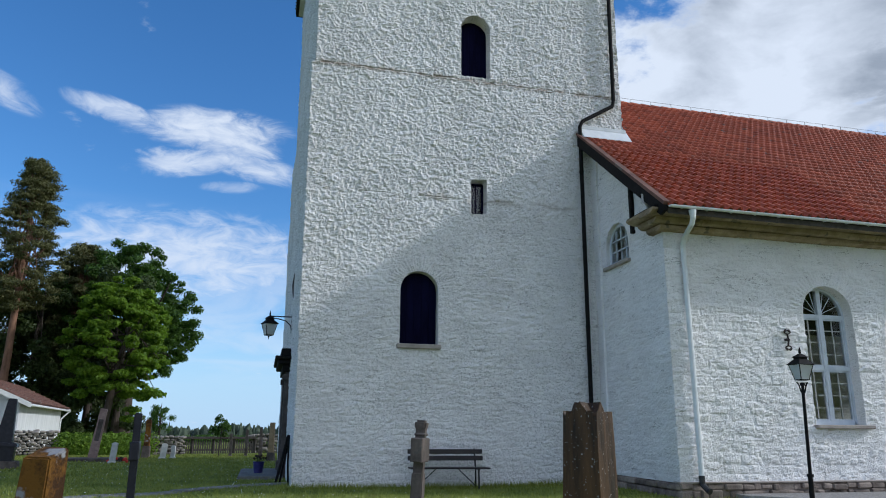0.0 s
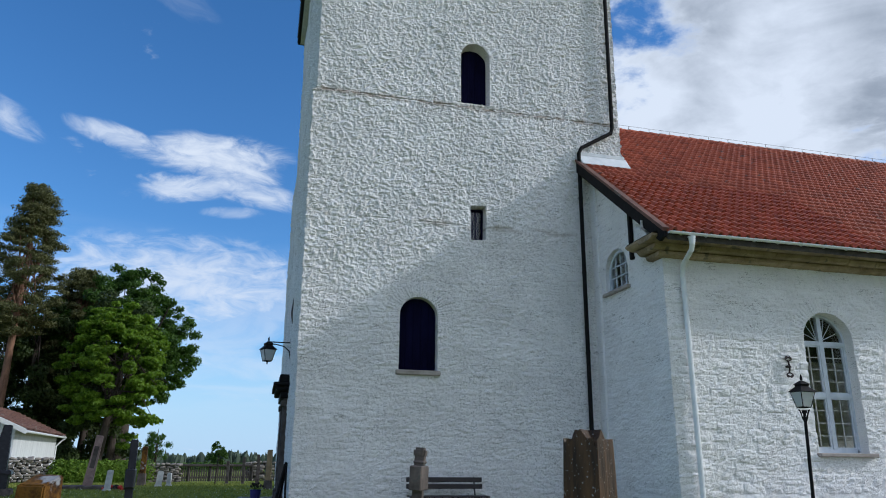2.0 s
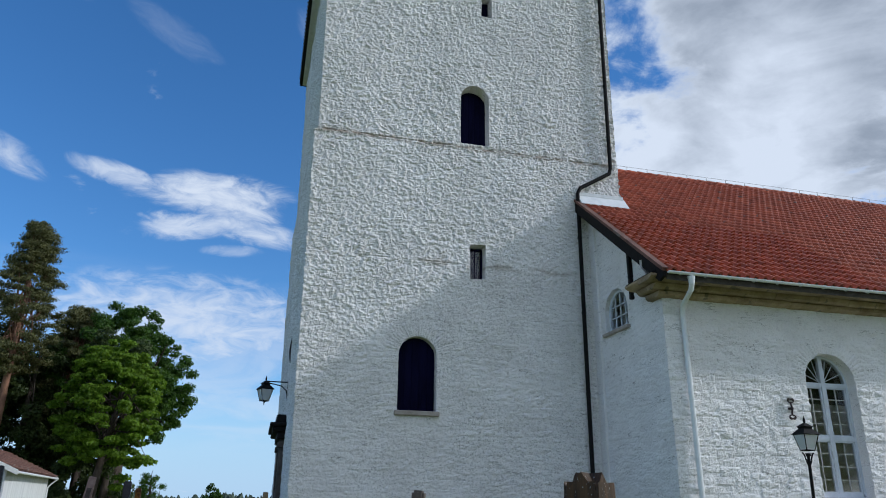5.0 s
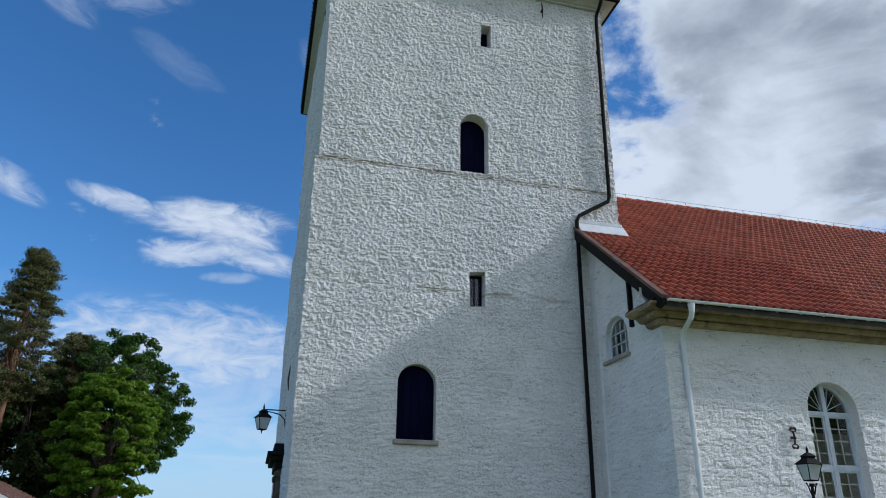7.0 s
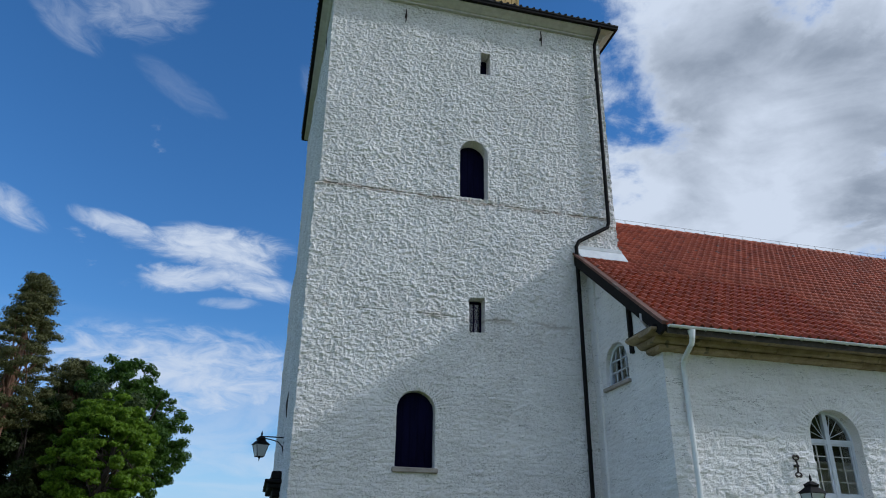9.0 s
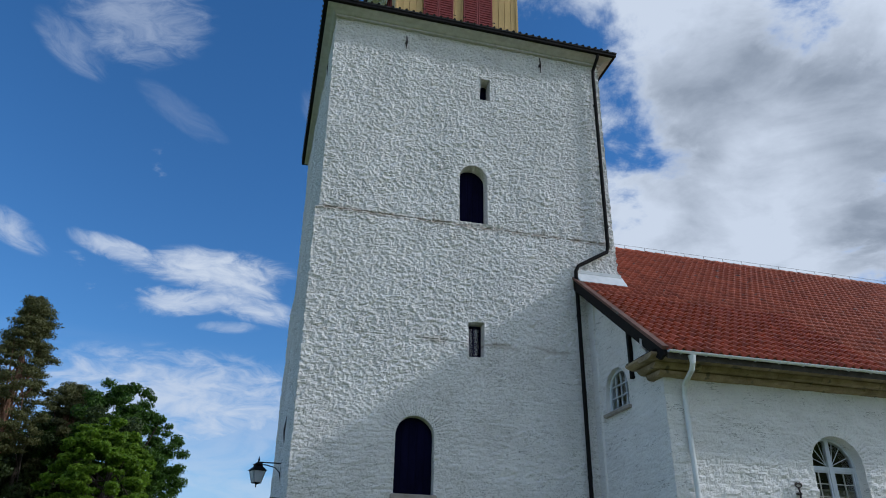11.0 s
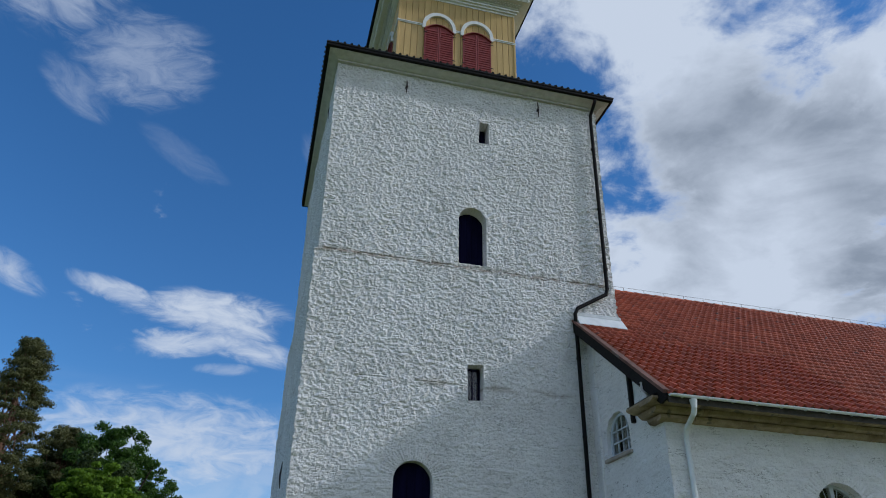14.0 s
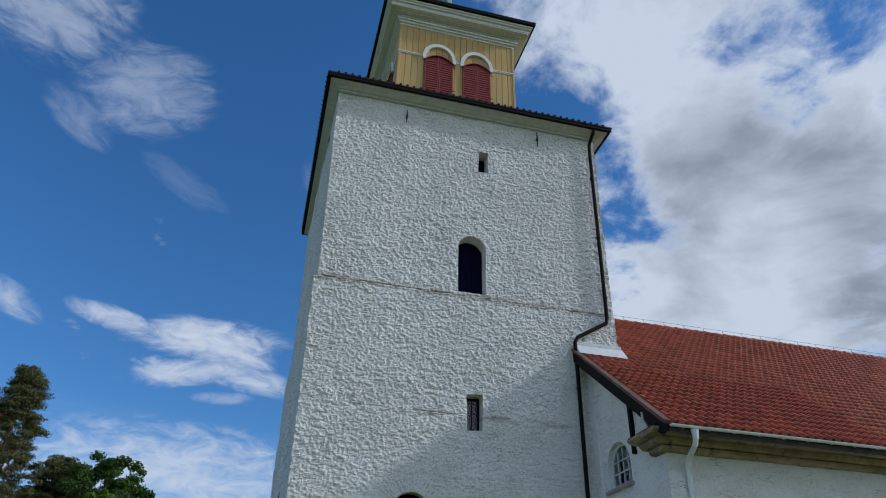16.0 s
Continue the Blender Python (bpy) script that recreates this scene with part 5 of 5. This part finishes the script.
# yellow lichened stone with a sloping top
yellow_stone = thing("gravestone", "upright stone slab crusted with orange lichen", "gravestone", pose(-2.56, 4.66, 0, 0, 0, 0) @ pose(0, 0, 0, 0, 1.5, -4))
bm = tapered(0.118, 0.13, 0.090, 0.10, -0.1, 1.20, 0.010)
for v in bm.verts:
    if v.co.z > 1.0:
        v.co.z += 0.10 * (v.co.y / 0.17) * 0.5 + 0.02
part("slab", weather(bm, 0.010, 9, 3), "orange_lichen", yellow_stone)

# black iron-grey cross on the lawn
dark_cross = thing("gravestone", "black polished stone cross with lichen on its arms", "gravestone", pose(-3.50, 8.32, 0, 0, 0, 0) @ pose(0, 0, 0, 0, -0.6, 0) @ pose(0, 0, 0, 0, 0, 110))
for name, bm, mat in (("shaft", tapered(0.047, 0.045, 0.043, 0.040, -0.1, 1.52, 0.008), "black_stone"), ("arm", boxed((-0.20, -0.050, 1.00), (0.20, 0.050, 1.20), 0.01), "black_stone"),
                      ("foot", tapered(0.16, 0.13, 0.12, 0.10, -0.1, 0.25, 0.02), "black_stone")):
    part(name, bm, mat, dark_cross)


def at_ground(x, y, rz=0, ry=0, rx=0):
    return pose(x, y, ground_z(x, y), rx, ry, rz)


def headstone(x, y, w, d, h, mat, label, rz=0, ry=0, arched=True, group=""):
    t = thing("gravestone", label, "gravestone", at_ground(x, y, rz, ry), group)
    o = arch(-w / 2, w / 2, 0.02, h - (w * 0.25 if arched else 0.0), 10, w * 0.25 if arched else 0.02)
    part("slab", weather(slab_of(o, -d / 2, d / 2), 0.004, 12, 1), mat, t)
    part("base", boxed((-w * 0.65, -d * 0.9, -0.08), (w * 0.65, d * 0.9, 0.06), 0.015), mat, t)
    return t


# leaning pink stone on its slab
lean = thing("gravestone", "tall leaning pink-grey stone slab on a low base", "gravestone", at_ground(-13.25, 27.6, 20, 6.5))
part("slab", weather(tapered(0.16, 0.12, 0.125, 0.10, 0.1, 1.95, 0.02), 0.012, 5, 3), "pink_stone", lean)
part("base", boxed((-0.95, -0.55, -0.08), (1.05, 0.55, 0.12), 0.03, pose(0, 0, 0, 0, -6.5, 0)), "grey_stone", lean)
part("inscription", boxed((-0.08, -0.128, 0.75), (0.08, -0.106, 1.55), 0.004), "grey_stone", lean)
obelisk = thing("gravestone", "black polished obelisk on a stepped base", "gravestone", at_ground(-14.0, 23.1, 25, 3))
part("shaft", tapered(0.24, 0.22, 0.12, 0.11, 0.75, 2.15, 0.02), "black_stone", obelisk)
part("pedestal", tapered(0.36, 0.32, 0.34, 0.30, 0.2, 0.75, 0.02), "black_stone", obelisk)
part("cap", tapered(0.42, 0.38, 0.38, 0.34, 0.66, 0.78, 0.02), "black_stone", obelisk)
part("plinth", tapered(0.55, 0.5, 0.5, 0.45, -0.1, 0.22, 0.02), "grey_stone", obelisk)
tall = thing("gravestone", "narrow brown lichened stone post", "gravestone", at_ground(-12.65, 31.1, 10))
part("shaft", weather(tapered(0.12, 0.11, 0.10, 0.09, -0.1, 1.60, 0.02), 0.01, 6, 2), "orange_lichen", tall)
part("base", tapered(0.17, 0.15, 0.15, 0.13, -0.1, 0.5, 0.02), "grey_stone", tall)
small_group = "small pale gravestones by the hedge"
headstone(-11.98, 26.5, 0.20, 0.12, 0.72, "pale_stone", "small pale upright gravestone", 12, 4, True, small_group)
headstone(-11.55, 27.3, 0.28, 0.14, 0.46, "pale_stone", "low pale square gravestone", -8, 0, False, small_group)
headstone(-11.62, 30.3, 0.24, 0.12, 0.62, "pale_stone", "small pale gravestone leaning slightly", 20, 6, True, small_group)
headstone(-11.30, 30.6, 0.17, 0.12, 0.52, "pale_stone", "small pale narrow gravestone in grass", 0, 0, True, small_group)
for x, y, h in ((-9.6, 33.0, 1.0), (-9.0, 33.4, 1.2), (-8.1, 32.5, 0.9), (-8.5, 34.0, 1.3), (-7.3, 34.5, 0.9), (-6.2, 33.6, 0.7), (-6.6, 31.5, 0.6)):
    headstone(x, y, 0.13, 0.11, h, "old_wood" if h > 0.95 else "grey_stone", "narrow weathered grave marker", 10, 0, True, "narrow grave markers")
planting = thing("flower_bed", "small red flowers in front of gravestones", "flowers", at_ground(-11.75, 26.9))
fr = random.Random(2)
for k in range(26):
    x, y = fr.uniform(-0.5, 0.5), fr.uniform(-0.25, 0.25)
    part("flower", bmesh_ball(fr.uniform(0.04, 0.07), (x, y, fr.uniform(0.02, 0.16)), 6), "flower" if k % 3 else "soil", planting)
marker = thing("grave_post", "slim tan wooden memorial post on a stone foot", "post", at_ground(-6.95, 29.6))
part("post", tapered(0.10, 0.10, 0.09, 0.09, 0.3, 1.52, 0.01), "tan_wood", marker)
part("foot", tapered(0.17, 0.17, 0.13, 0.13, -0.1, 0.34, 0.02), "grey_stone", marker)

# flower pot, step slab and leaning rail by the west door
step = thing("door_step", "grey stone slab in front of the west door", "step", CHURCH, kind="structure")
part("slab", boxed((-0.55, 20.0, -0.05), (0.62, 23.4, 0.085), 0.02), "slab", step)
pot = thing("flower_pot", "dark blue pot with drooping dark flowers", "flower pot", CHURCH @ pose(-0.03, 21.3, 0.085) @ Matrix.Scale(0.85, 4))
part("pot", tube(bmesh.new(), [(0, 0, 0), (0, 0, 0.30), (0, 0, 0.36), (0, 0, 0.36), (0, 0, 0.31)], [0.14, 0.175, 0.195, 0.17, 0.165], 18), "blue_pot", pot)
part("soil", tube(bmesh.new(), [(0, 0, 0.29), (0, 0, 0.325)], 0.165, 14), "soil", pot)
for k in range(9):
    a, r = k * 2.4, 0.05 + 0.022 * k
    tip = (math.cos(a) * r * 1.1, math.sin(a) * r, 0.46 + 0.03 * ((k * 5) % 4))
    part("stem", tube(bmesh.new(), [(math.cos(a) * 0.05, math.sin(a) * 0.05, 0.31), (tip[0] * 0.7, tip[1] * 0.7, tip[2] - 0.02), tip], 0.008, 5), "dark_leaf", pot)
    part("bloom", bmesh_ball(0.045, tip, 7), "soil", pot)
rail = thing("handrail", "black iron handrail sloping up beside the tower wall", "handrail", CHURCH)
part("rail", tube(bmesh.new(), [(0.40, 18.55, -0.03), (0.50, 18.35, 0.45), (0.62, 18.15, 1.08), (0.645, 18.12, 1.16)], 0.034, 8), "black_paint", rail)
part("rail", tube(bmesh.new(), [(0.50, 18.62, -0.03), (0.57, 18.40, 0.45), (0.66, 18.22, 1.02)], 0.026, 8), "black_paint", rail)
part("post", tube(bmesh.new(), [(0.70, 18.08, -0.03), (0.66, 18.10, 0.5), (0.655, 18.11, 1.16)], 0.024, 8), "black_paint", rail)

# ---- annex behind the churchyard wall ----
A, B = Vector((-19.3, 32.7, 0)), Vector((-25.4, 47.8, 0))
along = (B - A).normalized()
annex_turn = math.degrees(math.atan2(along.y, along.x))
annex = thing("annex_house", "white boarded outbuilding with a weathered red tile roof", "house", Matrix.Translation(A) @ pose(0, 0, -0.3, 0, 0, annex_turn))
LA, WA, HE, HR = (B - A).length, 5.7, 2.72, 3.85
part("wall", boxed((0, 0.02, 0), (LA, WA, HE)), "planks", annex)
for k in range(int(LA / 0.22)):
    part("plank", boxed((0.01 + k * 0.22, -0.012, 0.1), (0.22 + k * 0.22 - 0.012, 0.018, HE - 0.02)), "planks", annex)
part("gable", prism(bmesh.new(), [(0.0, 0, HE), (0.0, WA, HE), (0.0, WA / 2, HR)], (LA, 0, 0)), "planks", annex)
part("roof", prism(bmesh.new(), [(-0.4, -0.45, HE - 0.30), (-0.4, WA / 2, HR + 0.08), (-0.4, WA + 0.45, HE - 0.30), (-0.4, WA + 0.45, HE - 0.18), (-0.4, WA / 2, HR + 0.22), (-0.4, -0.45, HE - 0.16)], (LA + 0.8, 0, 0)), "old_tile", annex)
ra = math.atan2(HR + 0.22 - (HE - 0.16), WA / 2 + 0.45)
av, af, an = [], [], 0
for j in range(int((WA / 2 + 0.45) / math.cos(ra) / TL)):
    for i in range(int((LA + 0.8) / TW)):
        d = 0.03 + j * TL
        mm = np.array(pose(-0.29 + i * TW, -0.45 + d * math.cos(ra), HE - 0.15 + d * math.sin(ra), math.degrees(ra) + tile_rng.uniform(-1, 1), tile_rng.uniform(-1, 1), 0))
        av.append(tv @ mm[:3, :3].T + mm[:3, 3])
        af.append(tf + 21 * an)
        an += 1
tagged(from_numpy("roof_tiles", np.concatenate(av), np.concatenate(af), "old_tile", annex, "", True), kind="stuff")
for x0 in (-0.46, LA + 0.40):
    part("bargeboard", prism(bmesh.new(), [(x0, -0.50, HE - 0.36), (x0, WA / 2, HR + 0.04), (x0, WA / 2, HR + 0.25), (x0, -0.50, HE - 0.13)], (0.06, 0, 0)), "white_wood", annex)
part("gutter", tube(bmesh.new(), [(-0.4, -0.50, HE - 0.24), (LA + 0.4, -0.50, HE - 0.24)], 0.06, 8), "white_metal", annex)
part("downpipe", tube(bmesh.new(), [(LA + 0.1, -0.48, HE - 0.3), (LA + 0.0, -0.2, HE - 0.6), (LA - 0.05, -0.06, HE - 0.8), (LA - 0.05, -0.06, 0)], 0.05, 8), "white_metal", annex)

# ---- dry-stone walls, hedge, fence ----
def stone_wall(label, p, q, h, depth, size, seed):
    w = thing("stone_wall", label, "wall", kind="structure")
    rng = random.Random(seed)
    p, q = Vector((*p, 0)), Vector((*q, 0))
    d = (q - p).normalized()
    turn = math.degrees(math.atan2(d.y, d.x))
    length, z = (q - p).length, -0.1
    while z < h:
        hh, s = rng.uniform(size * 0.5, size * 0.8), rng.uniform(-0.3, 0)
        while s < length:
            ww = rng.uniform(size * 0.8, size * 1.9)
            c = p + d * (s + ww / 2)
            bm = boxed((-ww / 2 + 0.012, -depth / 2 - rng.uniform(0, 0.06), 0.01), (ww / 2 - 0.012, depth / 2, hh), min(0.05, hh * 0.28))
            ob = part("stone", bm, "dry_stone", w)
            ob.matrix_basis = pose(c.x, c.y, z + ground_z(c.x, c.y), rng.uniform(-12, 12), rng.uniform(-14, 14), turn + rng.uniform(-12, 12))
            s += ww
        z += hh
    return w


stone_wall("low dry-stone churchyard wall of grey fieldstones", (-20.6, 30.8), (-17.55, 32.7), 1.0, 0.5, 0.17, 1)
stone_wall("short pale dry-stone wall end beside the hedge", (-13.75, 34.5), (-12.5, 34.9), 0.75, 0.5, 0.16, 2)
stone_wall("long low dry-stone wall beyond the graves", (-9.8, 37.5), (-4.0, 39.0), 0.85, 0.6, 0.24, 3)


def leaves(name, centres, radii, count, size, mat, parent, seed, shell=0.55, droop=0.0):
    """Many small folded leaves in clumps round the centres."""
    rng = np.random.RandomState(seed)
    centres, radii = np.array(centres, float), np.array(radii, float)
    if radii.ndim == 1:
        radii = np.repeat(radii[:, None], 3, 1)
    weight = radii.prod(1) ** 0.75
    pick = rng.choice(len(centres), count, p=weight / weight.sum())
    d = rng.normal(size=(count, 3))
    d /= np.linalg.norm(d, axis=1)[:, None]
    r = shell + (1 - shell) * rng.uniform(0, 1, count) ** 0.7
    p = centres[pick] + d * r[:, None] * radii[pick]
    n = d + rng.normal(0, 0.6, (count, 3)) + np.array([0, 0, 0.35])
    n /= np.linalg.norm(n, axis=1)[:, None]
    a = np.cross(n, rng.normal(size=(count, 3)))
    a /= np.linalg.norm(a, axis=1)[:, None]
    b = np.cross(n, a)
    s = (size * rng.uniform(0.6, 1.35, count))[:, None]
    a[:, 2] -= droop
    v = np.empty((count, 4, 3))
    v[:, 0], v[:, 1], v[:, 2], v[:, 3] = p - a * s, p - b * s * 0.55 + n * s * 0.18, p + a * s, p + b * s * 0.55 + n * s * 0.18
    f = np.arange(count * 4).reshape(-1, 4)
    tri = np.concatenate([f[:, [0, 1, 2]], f[:, [0, 2, 3]]])
    return from_numpy(name, v.reshape(-1, 3), tri, mat, parent)


hedge = thing("hedge", "ivy-green clipped hedge along the churchyard wall", "hedge")
hp, hq = Vector((-17.2, 32.7)), Vector((-13.7, 34.4))
hc, hr = [], []
for k in range(24):
    t = k / 23
    hc.append((*(hp + (hq - hp) * t), 0.42 + 0.05 * math.sin(k * 2.2)))
    hr.append((0.34, 0.40, 0.58))
leaves("foliage", hc, hr, 14000, 0.06, "hedge_leaf", hedge, 21, 0.6)
bm = tube(bmesh.new(), [(*hp, 0.4), (*hq, 0.4)], 0.2, 8)
part("twigs", bm, "dark_leaf", hedge)

fence = thing("wooden_fence", "dark weathered wooden paling fence with a cap rail", "fence", kind="")
fp, fq = Vector((-13.2, 35.2)), Vector((-9.6, 37.2))
fd = (fq - fp)
fturn = math.degrees(math.atan2(fd.y, fd.x))
for k in range(38):
    c = fp + fd * (k / 37)
    o = part("paling", boxed((-0.035, -0.012, 0), (0.035, 0.012, 0.66), 0.004), "old_wood", fence) if k == 0 else link_mesh("paling", pale, None, fence)
    pale = o.data
    o.matrix_basis = pose(c.x, c.y, ground_z(c.x, c.y), 0, 0, fturn)
part("cap_rail", boxed((0, -0.16, 0.68), (fd.length, 0.16, 0.80), 0.02, pose(*fp, 0, 0, 0, fturn)), "old_wood", fence)
part("cap_rail", boxed((0, 0.02, 0.12), (fd.length, 0.06, 0.22), 0.01, pose(*fp, 0, 0, 0, fturn)), "old_wood", fence)
for k in range(5):
    c = fp + fd * (k / 4)
    part("post", boxed((c.x - 0.06, c.y - 0.06, -0.1), (c.x + 0.06, c.y + 0.06, 0.82), 0.01), "old_wood", fence)


# ---- trees ----
def limb_tree(name, label, base, lean_to, height, r0, bark, seed, limbs, limb_from, crown, leaf_mat, n_leaves, leaf_size, shell=0.55, size=1.0):
    """A tapered trunk with limbs reaching into the clumps of the crown. crown: clumps (x, y, z, rx, ry, rz) from the base."""
    t = thing(name, label, "tree", at_ground(*base) @ Matrix.Scale(size, 4))
    rng = random.Random(seed)
    lean_v = Vector((*lean_to, height))
    spine = [Vector((0, 0, -0.2)) + lean_v * s + Vector((rng.uniform(-1, 1), rng.uniform(-1, 1), 0)) * 0.05 * height * s * 0.3 for s in (0, 0.12, 0.3, 0.5, 0.7, 0.88, 1.0)]
    bm = tube(bmesh.new(), spine, [r0 * k for k in (1.25, 1.0, 0.86, 0.7, 0.5, 0.3, 0.1)], 12)
    part("trunk", bm, bark, t, "", True)
    order = sorted(crown, key=lambda c: rng.random())[:limbs]
    for c in order:
        s = rng.uniform(limb_from, 0.85)
        k = min(int(s * 6), 5)
        start = lean_v * s
        goal = Vector(c[:3])
        mid = start.lerp(goal, 0.5) + Vector((rng.uniform(-0.3, 0.3), rng.uniform(-0.3, 0.3), -0.25))
        part("limb", tube(bmesh.new(), [start, mid, goal.lerp(mid, 0.3), goal], [r0 * 0.22, r0 * 0.14, r0 * 0.07, 0.01], 6), bark, t)
    leaves("crown", [c[:3] for c in crown], [c[3:] for c in crown], n_leaves, leaf_size, leaf_mat, t, seed + 50, shell)
    return t


def round_crown(seed, n, rx, rz, zc, size, flat=0.8, cx=0.0, cy=0.0):
    rng = random.Random(seed)
    out = []
    while len(out) < n:
        d = Vector((rng.gauss(0, 1), rng.gauss(0, 1), rng.gauss(0, 1))).normalized() * (rng.uniform(0.35, 1.0) ** 0.5)
        if d.z < -0.75:
            continue
        wide = 1.0 - 0.25 * max(0, d.z) ** 2
        s = size * rng.uniform(0.65, 1.25)
        out.append((cx + d.x * rx * wide, cy + d.y * rx * wide, zc + d.z * rz, s, s, s * flat))
    return out


def pine_crown(seed, n, cx, cy, z0, z1, wide):
    """Ragged tiers of needle clumps, widest a third of the way up."""
    rng = random.Random(seed)
    out = []
    for k in range(n):
        t = (k + rng.random()) / n
        reach = wide * (0.55 + 0.9 * t if t < 0.35 else 1.0 - 0.78 * (t - 0.35) / 0.65) * rng.uniform(0.35, 1.0)
        a = rng.uniform(0, 2 * math.pi)
        s = rng.uniform(0.4, 0.95)
        out.append((cx * (0.5 + 0.5 * t) + math.cos(a) * reach, cy + math.sin(a) * reach, z0 + (z1 - z0) * t, s, s, s * rng.uniform(0.28, 0.45)))
    return out


limb_tree("lime_tree", "large dark green lime tree with a broad crown", (-26.5, 59.3), (0.4, 0.2), 10.5, 0.55, "bark", 31, 26, 0.25,
          round_crown(71, 340, 4.75, 5.0, 8.0, 0.52, 0.65, cx=-0.7, cy=0.35), "lime_leaf", 80000, 0.10, 0.0, 1.3)
limb_tree("maple_tree", "fresh green maple tree with a leaning trunk", (-23.9, 50.4), (0.9, 0.4), 8.4, 0.24, "bark", 32, 30, 0.3,
          round_crown(72, 300, 2.75, 4.1, 5.75, 0.42, 0.45, cx=0.15, cy=0.45) + [(2.1, 0.2, 2.6, 0.5, 0.5, 0.25), (2.6, 0.1, 2.9, 0.55, 0.5, 0.25), (3.0, 0.0, 2.75, 0.5, 0.5, 0.22),
                                                                                    (1.6, 0.2, 1.9, 0.5, 0.5, 0.25), (1.3, 0.3, 1.4, 0.4, 0.4, 0.2)], "maple_leaf", 56000, 0.11, 0.0, 1.25)
limb_tree("pine_tree", "tall pine with a bare reddish trunk", (-30.4, 49.0), (-0.3, 0.6), 22.0, 0.33, "pine_bark", 33, 60, 0.45,
          pine_crown(81, 330, 0.0, 0.6, 10.0, 22.3, 3.3), "needle", 62000, 0.085, 0.0, 0.92)
limb_tree("pine_tree", "dark pine behind the outbuilding", (-30.8, 57.0), (0.6, 0.3), 16.0, 0.30, "pine_bark", 34, 40, 0.35,
          pine_crown(82, 240, 0.6, 0.3, 3.0, 16.0, 3.4), "needle", 60000, 0.10, 0.0)
for k, (x, y, h, w) in enumerate(((-34.0, 54.5, 12.0, 1.2), (-30.5, 56.0, 11.5, 1.6), (-33.2, 51.5, 11.5, 1.4), (-28.8, 58.0, 13.5, 2.6), (-25.0, 55.0, 12.5, 2.6), (-37.0, 56.0, 12.5, 2.6), (-33.0, 60.0, 14.5, 2.4), (-31.4, 54.0, 12.0, 1.8))):
    limb_tree("ivy_tree", "dark ivy-clad tree behind the outbuilding", (x, y), (0.2, 0.0), h, 0.28, "bark", 40 + k, 12, 0.2,
              [(random.Random(k * 50 + q).uniform(-w, w), random.Random(k * 77 + q).uniform(-w, w), 0.8 + h * 0.95 * q / 34, 0.85, 0.85, 0.8) for q in range(35)], "dark_leaf", 14000, 0.14, 0.4)
# trees south of the churchyard, which the nave windows mirror
for k, (x, y, h) in enumerate(((50, -9, 14), (57, -15, 16), (64, -12, 15), (58, -22, 16), (69, -21, 16), (48, -17, 14), (76, -27, 17))):
    limb_tree("lime_tree", "broad leafy tree on the south side of the churchyard", (x, y), (0.3, 0.2), h * 0.85, 0.4, "bark", 90 + k, 14, 0.2,
              round_crown(140 + k, 70, 5.0, h * 0.45, h * 0.52, 1.3), "lime_leaf", 12000, 0.28, 0.3)
limb_tree("young_tree", "young staked tree on the lawn", (-10.0, 32.6), (0.05, 0), 1.75, 0.03, "bark", 51, 14, 0.35,
          round_crown(75, 34, 0.48, 0.50, 1.30, 0.12), "lime_leaf", 1300, 0.05)
limb_tree("bare_tree", "thin-leaved tree in the fields beyond", (-32.5, 83.0), (0, 0), 7.2, 0.2, "bark", 52, 30, 0.2,
          round_crown(76, 60, 2.2, 2.3, 4.2, 0.6), "lime_leaf", 5500, 0.11, 0.1, 0.70)
# far woods: ragged conifers and rounder broadleaf crowns, closed below
rng_w = random.Random(9)
wv, wf = [], []
for k in range(3000):
    a, d = radians(rng_w.uniform(-42, -4)), rng_w.uniform(255, 340)
    x, y = math.sin(a) * d, math.cos(a) * d
    g = ground_z(x, y)
    h = (rng_w.uniform(11.2, 12.9) + 0.6 * math.sin(a * 23) + 0.5 * math.sin(a * 61)) * (1.12 if rng_w.random() < 0.06 else 1.0) - (d - 255) * 0.01
    slim = rng_w.random() < 0.55
    tiers = ((0.0, 2.6), (0.35, 2.2), (0.6, 1.5), (0.82, 0.8), (1.0, 0.05)) if slim else ((0.0, 2.8), (0.35, 3.2), (0.65, 2.9), (0.88, 1.7), (1.0, 0.3))
    base = len(wv)
    for f, r in tiers:
        for q in range(8):
            t = q * math.pi / 4 + rng_w.uniform(-0.3, 0.3)
            rr = r * rng_w.uniform(0.30, 0.80)
            wv.append((x + rr * math.cos(t), y + rr * math.sin(t), g + h * f + rng_w.uniform(-0.5, 0.5) * (f < 1)))
    for i in range(len(tiers) - 1):
        for q in range(8):
            n0, n1 = base + i * 8 + q, base + i * 8 + (q + 1) % 8
            wf.append((n0, n1, n1 + 8, n0 + 8))
tagged(from_numpy("far_woods", wv, wf, "far_leaf"), "dark band of woodland on the horizon", "woodland", kind="stuff")
sc, sr = [], []
for k in range(70):
    a, d = radians(rng_w.uniform(-30, -12)), rng_w.uniform(52, 95)
    x, y = math.sin(a) * d, math.cos(a) * d
    sc.append((x, y, ground_z(x, y) + 0.1)), sr.append((1.6, 1.6, rng_w.uniform(0.15, 0.40)))
tagged(leaves("shrubs", sc, sr, 40000, 0.085, "lime_leaf", None, 61, 0.4), "scrub and bushes beyond the churchyard", "shrubs", kind="stuff")

# near roof tiles, one by one
for m in tile_places:
    t = link_mesh("roof_tile", tile_mesh, None, roof)
    t.matrix_basis = m
